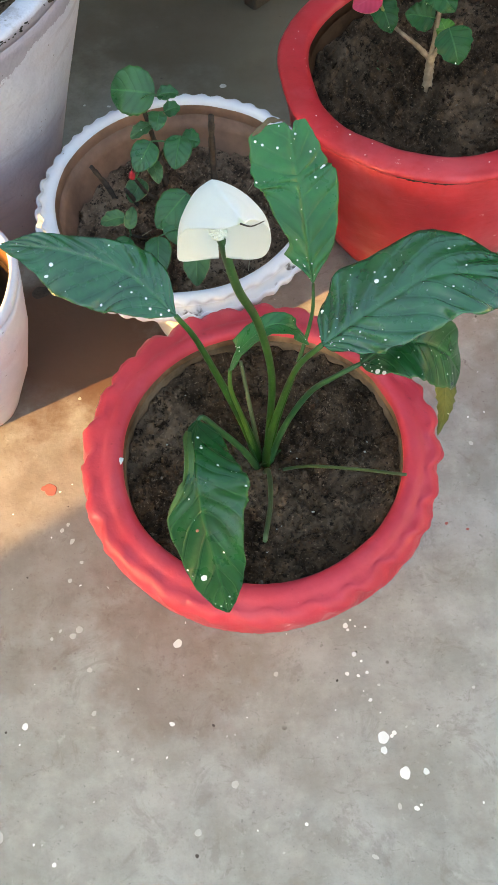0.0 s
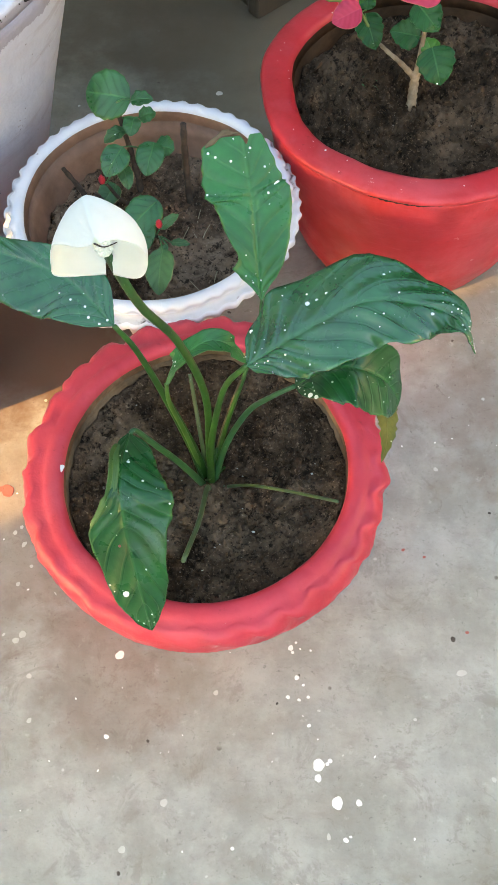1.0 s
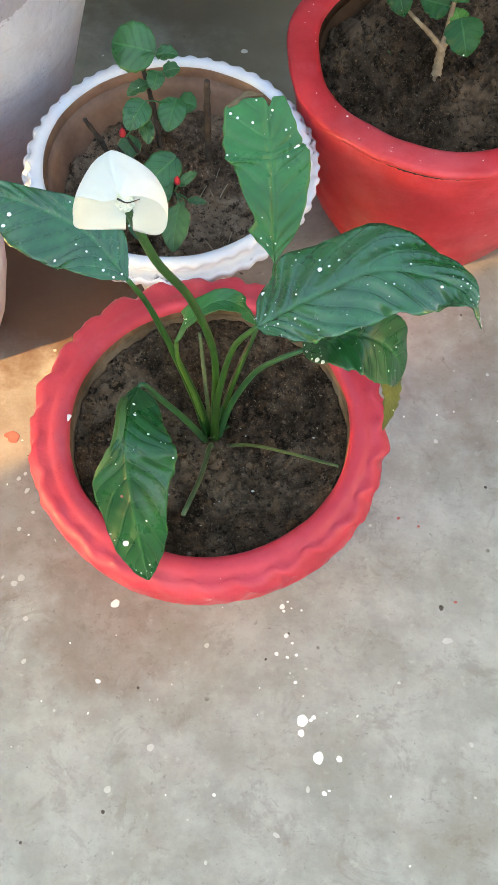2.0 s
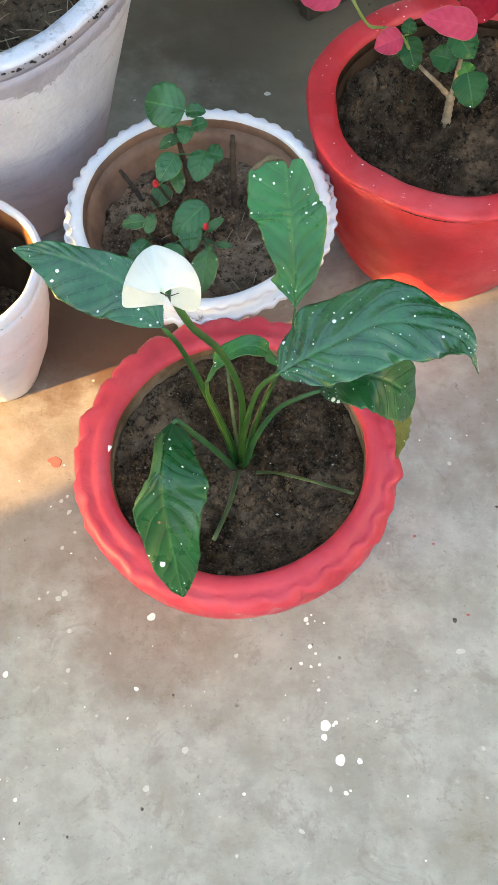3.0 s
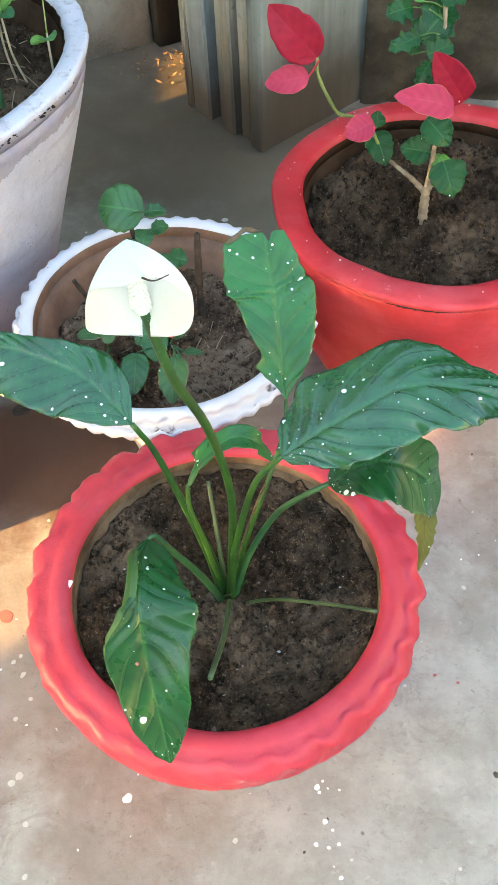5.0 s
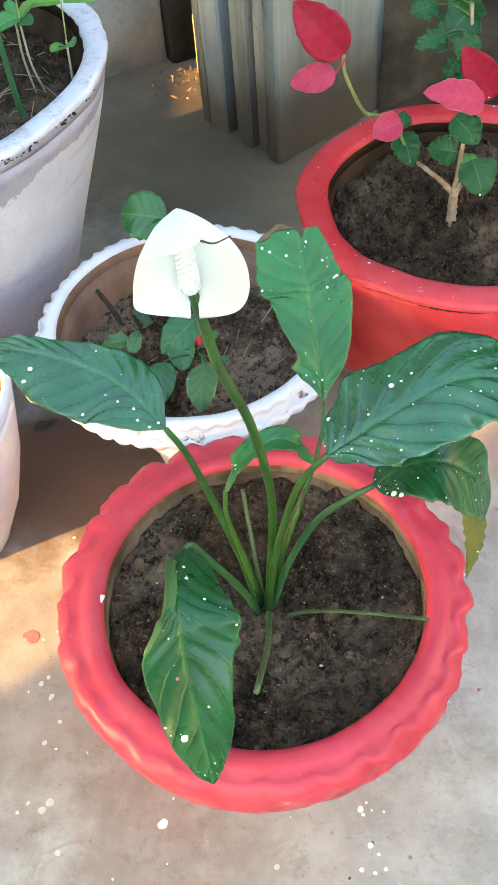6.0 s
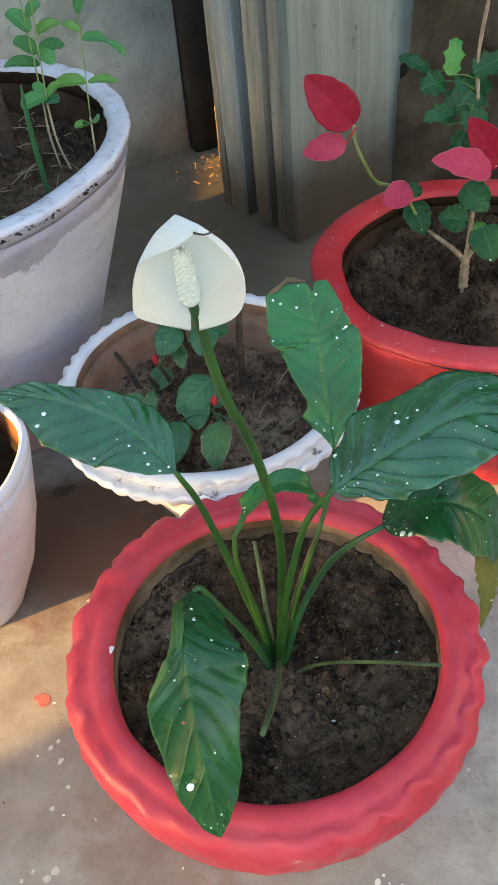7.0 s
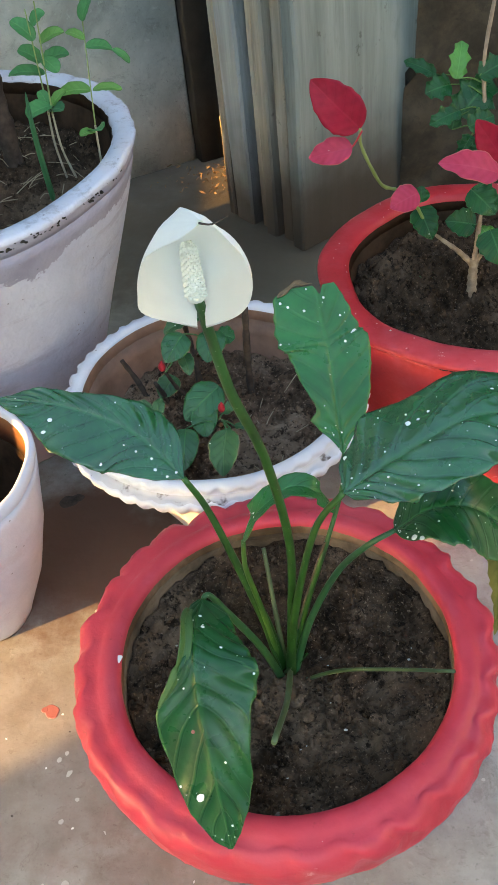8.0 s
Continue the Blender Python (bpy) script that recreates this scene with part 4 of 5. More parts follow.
lily = thing("peace_lily", CR, "peace lily with dark green leaves and one white flower, paint-specked", "plant")


def speck(bm, c, n, r):
    """A flat round splash of paint that lies on a leaf."""
    a = n.orthogonal().normalized()
    b = n.cross(a)
    rim = [bm.verts.new(c + (a * math.cos(q) + b * math.sin(q)) * r + n * 0.00012) for q in [6.2832 * k / 9 for k in range(9)]]
    mid = [bm.verts.new(c + (a * math.cos(q) + b * math.sin(q)) * r * 0.6 + n * 0.00045) for q in [6.2832 * k / 9 for k in range(9)]]
    for k in range(9):
        bm.faces.new((rim[k], rim[(k + 1) % 9], mid[(k + 1) % 9], mid[k]))
    bm.faces.new(mid)


# white chips and splashes on the red rims
for holder, place, shape, rings, count, seed in ((OLD_POT, R2, old_rim, ((0.1885, 0.2641), (0.170, 0.2648), (0.178, 0.2650), (0.1635, 0.2636)), 34, 71), (RED_POT, R1, red_rim, ((0.1545, 0.2342), (0.1450, 0.2382), (0.1390, 0.2380), (0.1595, 0.2325)), 22, 72)):
    rg = random.Random(seed)
    bm = bmesh.new()
    for _ in range(count):
        a = rg.uniform(0, 6.2832)
        r, z = shape(*rg.choice(rings), a, 0)
        speck(bm, Vector((place[0] + r * math.cos(a), place[1] + r * math.sin(a), place[2] + z)), Vector((0, 0, 1)), rg.choice((0.0005, 0.0006, 0.0008, 0.0009, 0.0013)))
    part("paint_specks", bm, DRIP_WHITE, holder, "small white chips in the red paint", kind="stuff")


def lily_leaf(mid, side, half, petiole, r0=0.0042, r1=0.0022, mat=LILY, stem=STALK, sheath=0.0, label="", specks=30, big=(), **kw):
    bm = bmesh.new()
    leaf(bm, mid, side, half, **{"ns": 66, "nw": 12, "ragged": 0.07, **kw})
    grid = [list(r) for r in GRID]
    ob = part("leaf", bm, mat, lily, label)
    rg = random.Random(kw.get("seed", 0) + 50)
    bm = bmesh.new()
    nw = len(grid[0]) // 2
    for _ in range(specks):
        i, j = round((0.5 + 0.45 * rg.uniform(-1, 1) ** 1) * (len(grid) - 4)) + 1, nw + round(rg.uniform(-0.9, 0.9) * nw)
        c, n = grid[i][j]
        d = grid[i + 1][j][0].lerp(c, rg.random())
        speck(bm, d if n.z > 0 else d - n * 0.0007, n if n.z > 0 else -n, rg.choice((0.0003, 0.0004, 0.0004, 0.0005, 0.0006, 0.0008)))
    for u, v, r in big:
        c, n = grid[round(u * (len(grid) - 1))][nw + round(v * nw)]
        speck(bm, c if n.z > 0 else c - n * 0.0007, n if n.z > 0 else -n, r * 0.8)
    part("paint_specks", bm, DRIP_WHITE, ob, "tiny white paint specks", kind="stuff")
    bm = bmesh.new()
    tube(bm, petiole, r0 * 0.78, r1 * 0.78, 22, 9, bend=(lambda f: 1 + sheath * max(0, 1 - f / 0.55)) if sheath else None)
    part("petiole", bm, stem, lily)
    return ob


# the leaf towards the small white pot
lily_leaf([(-0.0344, 0.5838, 0.394), (-0.0606, 0.6088, 0.4083), (-0.0818, 0.6214, 0.4172), (-0.1200, 0.6320, 0.429), (-0.1470, 0.6365, 0.4325), (-0.1763, 0.6379, 0.4353)], (0.45, 0.85, 0.20), 0.0325,
          [CR + Vector((-0.0015, 0.001, -0.01)), (0.016, 0.556, 0.245), (-0.003, 0.574, 0.300), (-0.021, 0.583, 0.360), (-0.0344, 0.5838, 0.394)], 0.0056, 0.0028, sheath=0.35,
          wr=((0, 0.5), (0.04, 7), (0.13, 21), (0.23, 27.5), (0.29, 28), (0.38, 25.5), (0.46, 20), (0.56, 16), (0.72, 14), (0.82, 10), (0.93, 5), (1, 0)),
          wl=((0, 0.5), (0.02, 5), (0.06, 16), (0.12, 27), (0.20, 34), (0.28, 39), (0.40, 41), (0.50, 41.5), (0.58, 40), (0.66, 35), (0.75, 26.5), (0.82, 19.5), (0.88, 13), (0.94, 7), (1, 0)),
          cup=-0.05, fold=-0.04, wave=0.0030, waves=3, pleat=0.0010, ribs=10, slant=2.2, seed=1, ragged=0.03, teeth=9, tooth=0.05, specks=10, big=((0.42, -0.80, 0.0026), (0.62, -0.72, 0.0024), (0.60, -0.42, 0.0024), (0.20, -0.5, 0.0016), (0.13, -0.66, 0.0015), (0.24, -0.22, 0.0014), (0.30, -0.34, 0.0013), (0.12, -0.12, 0.0014)))
# the broad leaf towards the old red pot
lily_leaf([(0.0766, 0.4972, 0.4624), (0.0946, 0.5065, 0.4690), (0.1162, 0.5168, 0.4760), (0.1599, 0.5348, 0.4860), (0.2039, 0.5287, 0.4869), (0.2255, 0.5112, 0.4879), (0.2332, 0.4950, 0.4760)], (0.10, -0.95, -0.08), 0.0415,
          [CR + Vector((0.0015, -0.001, -0.01)), (0.036, 0.534, 0.255), (0.045, 0.518, 0.340), (0.059, 0.503, 0.425), (0.0766, 0.4972, 0.4624)], 0.0045, 0.0026, sheath=0.30,
          wr=((0, 0.5), (0.02, 8), (0.09, 17), (0.16, 24), (0.25, 33), (0.36, 36), (0.44, 37.5), (0.52, 36), (0.61, 33), (0.70, 24), (0.80, 16), (0.86, 10), (0.92, 4.5), (1, 0)),
          wl=((0, 0.5), (0.02, 7), (0.07, 21), (0.12, 29), (0.18, 34), (0.23, 40), (0.30, 47), (0.33, 47.5), (0.36, 44.5), (0.40, 44), (0.43, 45), (0.46, 42), (0.51, 44), (0.55, 37), (0.64, 24), (0.70, 19), (0.76, 12), (0.83, 7), (0.90, 3), (1, 0)),
          cup=-0.06, fold=-0.10, wave=0.0030, waves=4, pleat=0.0014, ribs=10, slant=2.3, seed=2, ragged=0.03, teeth=10, tooth=0.06, specks=60, big=((0.43, -0.40, 0.0023), (0.445, -0.40, 0.0018), (0.46, -0.38, 0.0014), (0.22, -0.80, 0.0019), (0.53, -0.55, 0.0017), (0.62, 0.22, 0.0016), (0.30, 0.3, 0.0011), (0.36, 0.75, 0.0011)))
# the leaf that rises at the back, its tip withered and torn
B = lily_leaf([(0.0852, 0.6340, 0.3600), (0.0828, 0.6612, 0.3823), (0.0797, 0.6973, 0.4115), (0.0761, 0.7118, 0.4236), (0.0712, 0.7415, 0.4475)], (0.86, 0.10, -0.10), 0.0450,
          [CR + Vector((0.002, 0.002, -0.01)), (0.048, 0.562, 0.255), (0.068, 0.582, 0.316), (0.082, 0.610, 0.346), (0.0852, 0.6340, 0.3600)], 0.0034, 0.0018, mat=LILY_LIGHT,
          wr=((0, 0.5), (0.05, 5), (0.17, 18), (0.30, 27), (0.43, 32.5), (0.54, 33.6), (0.63, 32.4), (0.74, 30.2), (0.84, 25), (0.92, 21), (1, 16)),
          wl=((0, 0.5), (0.06, 5), (0.12, 12), (0.22, 25), (0.235, 18), (0.28, 17.5), (0.37, 27), (0.45, 31), (0.47, 33), (0.57, 36.5), (0.63, 38.5), (0.67, 40.5), (0.76, 41.5), (0.91, 39), (0.97, 36), (1, 31)),
          cup=0.06, fold=0.02, wave=0.0018, waves=3, pleat=0.0009, ribs=9, slant=1.5, seed=3, ragged=0.03, teeth=11, tooth=0.06, specks=18, label="lighter green leaf with a withered brown tip",
          big=((0.60, 0.72, 0.0026), (0.84, -0.85, 0.0015), (0.80, -0.66, 0.0015), (0.78, -0.30, 0.0015), (0.64, -0.92, 0.0016), (0.86, 0.25, 0.0014), (0.55, 0.4, 0.0015), (0.72, 0.6, 0.0013)),
          pull=lambda v: 0.009 * max(0.0, 1 - abs(v - 0.14) / 0.22) + 0.006 * max(0.0, -0.55 - v))
bm = bmesh.new()
leaf(bm, [(0.040, 0.727, 0.448), (0.055, 0.739, 0.452), (0.069, 0.742, 0.449)], (0.2, 0.9, 0.3), 0.0024, p=0.4, q=0.6, wave=0.002, waves=2, ns=10, nw=4, seed=31)
part("withered_tip", bm, DRY_BROWN, B, "dry papery brown leaf tip")
# the leaf that hangs over the front rim: its left half folded under, then creased and hanging
FRONT = lily_leaf([(-0.0228, 0.5075, 0.3506), (-0.0243, 0.4860, 0.3610), (-0.0243, 0.4640, 0.3690), (-0.0238, 0.4450, 0.3695), (-0.0228, 0.4320, 0.3530), (-0.0205, 0.4200, 0.3345), (-0.0145, 0.3960, 0.3010), (-0.0110, 0.3835, 0.2790), (-0.0090, 0.3725, 0.2560)], [(1, 0.02, -0.30), (1, 0.0, -0.38), (1, -0.05, -0.20), (1, -0.05, 0.10), (1, -0.1, 0.16)], 0.0335,
          [CR + Vector((-0.003, -0.002, -0.01)), (0.012, 0.521, 0.268), (-0.008, 0.513, 0.325), (-0.018, 0.511, 0.349), (-0.0228, 0.5075, 0.3506)], 0.0045, 0.0024, mat=LILY_MATT, stem=STALK_DARK,
          wr=((0, 2), (0.03, 13), (0.08, 22), (0.19, 30), (0.33, 38), (0.44, 41), (0.55, 38), (0.64, 31), (0.74, 24.5), (0.85, 16.5), (0.94, 8), (1, 1)),
          wl=((0, 1.5), (0.06, 6.5), (0.15, 8.5), (0.25, 8), (0.34, 6), (0.42, 11), (0.48, 20), (0.58, 31), (0.67, 30.5), (0.77, 26.5), (0.90, 20), (0.97, 12), (1, 2)),
          cup=0.02, wave=0.0022, waves=4, pleat=0.0008, ribs=11, slant=1.9, seed=4, ragged=0.03, teeth=10, tooth=0.05, specks=16, big=((0.70, -0.52, 0.0044), (0.22, 0.05, 0.0016), (0.29, 0.16, 0.0018), (0.36, 0.5, 0.0014), (0.63, 0.35, 0.0012), (0.47, 0.92, 0.0012), (0.80, 0.3, 0.0012), (0.66, -0.9, 0.0014)), label="drooping dark green leaf folded over the rim")
edge = [GRID[k][0][0] + Vector((0.0012, 0.0, 0.0012)) for k in (13, 19, 25, 30, 35)]
spot = GRID[39][9]
bm = bmesh.new()
leaf(bm, edge, (1, 0.1, -0.5), 0.0042, p=0.35, q=0.4, fold=0.5, wave=0.0012, waves=3, ns=18, nw=4, seed=41)
part("folded_edge", bm, LILY_UNDER, FRONT, "pale yellow-green folded underside")
bm = bmesh.new()
c, n = spot
speck(bm, c if n.z > 0 else c - n * 0.0007, n if n.z > 0 else -n, 0.0015)
part("paint_spot", bm, DRIP_RED, FRONT, "small red paint spot")
# the leaf under the broad one, drooping at its end
R_LOW = lily_leaf([(0.112, 0.523, 0.395), (0.134, 0.529, 0.408), (0.160, 0.531, 0.408), (0.183, 0.530, 0.390), (0.197, 0.528, 0.362)], [(-0.10, -0.95, 0.0), (-0.1, -0.92, -0.15), (-0.15, -0.85, -0.35)], 0.0330,
          [CR + Vector((0.003, -0.001, -0.01)), (0.050, 0.541, 0.265), (0.072, 0.535, 0.335), (0.092, 0.522, 0.380), (0.112, 0.523, 0.395)], 0.0042, 0.0024, mat=LILY_MATT, stem=STALK_DARK,
          p=0.45, q=0.36, cup=-0.05, wave=0.0024, waves=3, pleat=0.0004, ribs=9, slant=2.4, seed=5, teeth=7, tooth=0.06, specks=32, big=((0.20, 0.85, 0.0030), (0.24, 0.88, 0.0026)))
bm = bmesh.new()
leaf(bm, [(0.186, 0.531, 0.356), (0.191, 0.530, 0.325), (0.193, 0.527, 0.298), (0.191, 0.522, 0.268)], (0.93, -0.35, 0.0), 0.0105, p=0.15, q=0.8, wave=0.0012, waves=3, ns=20, nw=5, teeth=6, tooth=0.25, seed=33)
part("withered_tip", bm, foliage("withering_leaf", (0.075, 0.095, 0.018), (0.13, 0.14, 0.035), (0.17, 0.16, 0.06), 8, 2.0, 0.55, 0.1), R_LOW, "olive-brown withering leaf tip")
# the narrow arched young leaf
lily_leaf([(0.007, 0.545, 0.366), (0.018, 0.552, 0.388), (0.042, 0.561, 0.403), (0.060, 0.561, 0.398), (0.074, 0.557, 0.377)], (0.0, 0.92, 0.12), 0.0105,
          [CR + Vector((-0.001, 0.001, -0.01)), (0.014, 0.552, 0.270), (0.006, 0.548, 0.330), (0.007, 0.545, 0.366)], 0.0034, 0.0022, mat=LILY_LIGHT, stem=STALK_YOUNG,
          p=0.55, q=0.70, cup=0.25, wave=0.0016, waves=2, ns=22, nw=7, pleat=0.0004, ribs=8, slant=2.4, seed=6, specks=6)
# sheaths round the crown
for k, (dx, dy, tall, half, mat) in enumerate(((-0.006, 0.003, 0.050, 0.0052, STALK_DARK), (0.005, 0.004, 0.060, 0.0050, STALK_DARK), (0.001, -0.005, 0.034, 0.0046, STALK_DULL), (0.008, -0.001, 0.042, 0.0042, STALK))):
    bm = bmesh.new()
    foot = CR + Vector((dx * 0.5, dy * 0.5, -0.006))
    leaf(bm, [foot, foot + Vector((dx * 0.6, dy * 0.6, tall * 0.5)), foot + Vector((dx * 1.8, dy * 1.8, tall))], (-dy, dx, 0.0), half, p=0.15, q=0.5, fold=-0.6, ns=14, nw=4, seed=60 + k)
    part("sheath", bm, mat, lily, "dull green sheath round the stalks")
bm = bmesh.new()
tube(bm, [CR + Vector((0.002, 0.002, -0.006)), (0.042, 0.560, 0.240), (0.056, 0.575, 0.285), (0.066, 0.578, 0.320)], 0.0014, 0.0010, 14, 6)
part("dried_stalk", bm, DRY_BROWN, lily, "thin dried-up leaf stalk")
# cut stalks
for pts, r in (([CR + Vector((0, -0.004, -0.008)), (0.034, 0.500, 0.262), (0.033, 0.445, 0.315), (0.026, 0.394, 0.356)], 0.0027),
               ([CR + Vector((0.006, -0.004, -0.006)), (0.070, 0.515, 0.238), (0.110, 0.485, 0.285), (0.146, 0.456, 0.326)], 0.0019),
               ([CR + Vector((-0.001, 0.006, -0.01)), (0.024, 0.572, 0.215), (0.019, 0.598, 0.243), (0.015, 0.619, 0.268)], 0.0026)):
    bm = bmesh.new()
    tube(bm, pts, r * 0.95, r * 0.72, 16, 8)
    part("cut_stalk", bm, STALK_OLD, lily, "dull cut-off leaf stalk")

# the flower: a cupped white spathe behind a knobbly spadix
SB = Vector((0.0142, 0.4420, 0.6475))
bm = bmesh.new()
tube(bm, [CR + Vector((0.002, 0.000, -0.01)), (0.036, 0.532, 0.270), (0.041, 0.524, 0.380), (0.0325, 0.494, 0.495), (0.021, 0.462, 0.575), (0.0162, 0.4480, 0.622), (0.0150, 0.4435, 0.637), SB + Vector((-0.0005, -0.0012, 0.002))], 0.0034, 0.0023, 34, 9)
stem = part("flower_stalk", bm, STALK, lily)
bm = bmesh.new()
uv = bm.loops.layers.uv.verify()
NS, NW = 36, 20
# the spathe: its middle line rises behind the spadix and comes forward over it to the tip; both edges sweep round to the front
LINE = catmull([(0, 0.0035, -0.001), (0, 0.007, 0.010), (0, 0.005, 0.025), (-0.001, -0.004, 0.041), (-0.0003, -0.015, 0.0500), (0.005, -0.033, 0.0585), (0.0115, -0.054, 0.0655)], NS)
LEFT = catmull([(-0.0018, -0.005, -0.0125), (-0.0190, -0.024, 0.0095), (-0.0200, -0.0255, 0.022), (-0.0165, -0.027, 0.0345), (-0.0095, -0.036, 0.0450), (0.002, -0.0475, 0.0560), (0.0112, -0.054, 0.0655)], NS)
RIGHT = catmull([(0.0018, -0.005, -0.0125), (0.0195, -0.024, 0.0075), (0.0245, -0.0255, 0.019), (0.0228, -0.0285, 0.034), (0.0185, -0.035, 0.047), (0.0150, -0.045, 0.0585), (0.0118, -0.0545, 0.0655)], NS)
grid, uvs = [], {}
for i in range(NS + 1):
    s = i / NS
    row = []
    for j in range(-NW, NW + 1):
        v = j / NW
        a = abs(v)
        c, e = LINE[i], (LEFT if v < 0 else RIGHT)[i]
        ripple = (0.0010 * math.sin(5 * v + 7 * s) * a + 0.0007 * math.sin(11 * v + 9 * s + 1) * a * a) * min(1.0, 5 * s, 5 * (1 - s))
        keel = min(1.0, max(0.0, (s - 0.35) / 0.3))
        across, deep = math.sin(a * math.pi / 2) ** 0.95 * (1 - keel) + a ** 0.9 * keel, a ** (1.9 - 0.75 * keel)
        vt = bm.verts.new(SB + Vector((c.x + (e.x - c.x) * across, c.y + (e.y - c.y) * deep + ripple, c.z + (e.z - c.z) * deep + 0.4 * ripple)))
        uvs[vt] = (s, 0.5 + 0.5 * v)
        row.append(vt)
    grid.append(row)
lower = [[bm.verts.new(v.co + Vector((0, 0.0006, 0.0003))) for v in row] for row in grid]
for ra, rb in zip(grid, lower):
    for a, b in zip(ra, rb):
        uvs[b] = uvs[a]
for i in range(NS):
    for j in range(2 * NW):
        bm.faces.new((grid[i][j], grid[i][j + 1], grid[i + 1][j + 1], grid[i + 1][j]))
        bm.faces.new((lower[i][j], lower[i + 1][j], lower[i + 1][j + 1], lower[i][j + 1]))
    for j in (0, 2 * NW):
        bm.faces.new((grid[i][j], grid[i + 1][j], lower[i + 1][j], lower[i][j]))
for f in bm.faces:
    for lp in f.loops:
        lp[uv].uv = uvs[lp.vert]
spathe = part("spathe", bm, SPATHE, lily, "cupped white spathe")
bm = bmesh.new()
for k in range(170):
    h = (k + 0.5) / 170
    a = k * 2.39996
    r = 0.0040 * (1 - 0.30 * h) * (1.0 if h < 0.93 else 0.7)
    c = SB + Vector((-0.001 + r * math.cos(a), r * math.sin(a) - 0.004 * h, 0.0012 + 0.0270 * h))
    for v in bmesh.ops.create_icosphere(bm, subdivisions=1, radius=0.00115)["verts"]:
        v.co = v.co + c
tube(bm, [SB + Vector((-0.001, 0.0, 0.0)), SB + Vector((-0.001, -0.004, 0.0280))], 0.0040, 0.0026, 8, 10)
part("spadix", bm, SPADIX, spathe, "knobbly cream spadix")
bm = bmesh.new()
tube(bm, [SB + Vector((0.0105, -0.0535, 0.0655)), SB + Vector((0.0150, -0.0560, 0.0662)), SB + Vector((0.0205, -0.0560, 0.0688))], 0.00045, 0.0002, 8, 5)
part("withered_tip", bm, DARK_BARK, spathe, "thin brown withered tip")


# ---- shrub in the low white pot ----
def small_leaf(plant, base, tip, half, mat, side=None, sag=0.15, label="", name="leaf", face=(0, -0.35, 1), **kw):
    base, tip = Vector(base), Vector(tip)
    d = tip - base
    side = Vector(side) if side else d.cross(Vector(face)).normalized()
    nrm = side.cross(d).normalized()
    if nrm.z < 0:
        nrm = -nrm
    L = d.length
    mid = [base, base + d * 0.33 + nrm * L * sag * 0.55, base + d * 0.68 + nrm * L * sag * 0.6, tip]
    bm = bmesh.new()
    a = dict(p=0.45, q=0.62, cup=0.12, wave=0.0012, waves=3, ns=18, nw=6, pleat=0.0005, ribs=5, slant=1.6, thick=0.0005)
    a.update(kw)
    leaf(bm, mid, side, half, **a)
    return part(name, bm, mat, plant, label)


def leaf_stalks(plant, stems, leaves, r, mat):
    """A short stalk from each leaf to the nearest place on the stems."""
    places = [p for pts in stems for p in catmull(pts, 24)]
    for base in leaves:
        b = Vector(base)
        near = min(places, key=lambda p: (p - b).length + 0.6 * max(0.0, p.z - b.z))
        if (near - b).length < 0.003:
            continue
        bm = bmesh.new()
        tube(bm, [near, near.lerp(b, 0.5) + Vector((0, 0, 0.12 * (near - b).length)), b], r, r * 0.7, 8, 6)
        part("leaf_stalk", bm, mat, plant)


shrub = thing("potted_shrub", (-0.062, 0.930, 0.172), "small woody shrub with round green leaves and red buds", "plant")
SHRUB_STEMS = (([(-0.060, 0.925, 0.165), (-0.064, 0.938, 0.220), (-0.072, 0.950, 0.270), (-0.078, 0.958, 0.300)], 0.0042, 0.0024),
                    ([(-0.060, 0.928, 0.168), (-0.080, 0.905, 0.205), (-0.092, 0.893, 0.245)], 0.0032, 0.0018),
                    ([(-0.062, 0.915, 0.165), (-0.082, 0.862, 0.182), (-0.102, 0.846, 0.205)], 0.0030, 0.0016),
                    ([(-0.060, 0.915, 0.165), (-0.045, 0.862, 0.195), (-0.030, 0.825, 0.232)], 0.0030, 0.0016),
                    ([(-0.066, 0.940, 0.225), (-0.055, 0.935, 0.250), (-0.042, 0.925, 0.256)], 0.0018, 0.0012))
for pts, r0, r1 in SHRUB_STEMS:
    bm = bmesh.new()
    tube(bm, pts, r0, r1, 14, 7, bend=lambda f: 1 + 0.18 * math.sin(f * 40))
    part("branch", bm, DARK_BARK, shrub)
for pts, r in (([(-0.003, 0.918, 0.160), (-0.002, 0.914, 0.250), (0.001, 0.910, 0.312)], 0.0044), ([(-0.118, 0.916, 0.165), (-0.128, 0.916, 0.210), (-0.141, 0.910, 0.252)], 0.0034),
               ([(-0.088, 0.905, 0.165), (-0.098, 0.895, 0.210), (-0.104, 0.885, 0.238)], 0.0030)):
    bm = bmesh.new()
    tube(bm, pts, r, r * 0.8, 16, 7, bend=lambda f: 1 + 0.15 * math.sin(f * 31) + (0.25 if abs(f - 0.55) < 0.05 else 0))
    part("cut_twig", bm, DARK_BARK, shrub, "bare pruned dark twig")
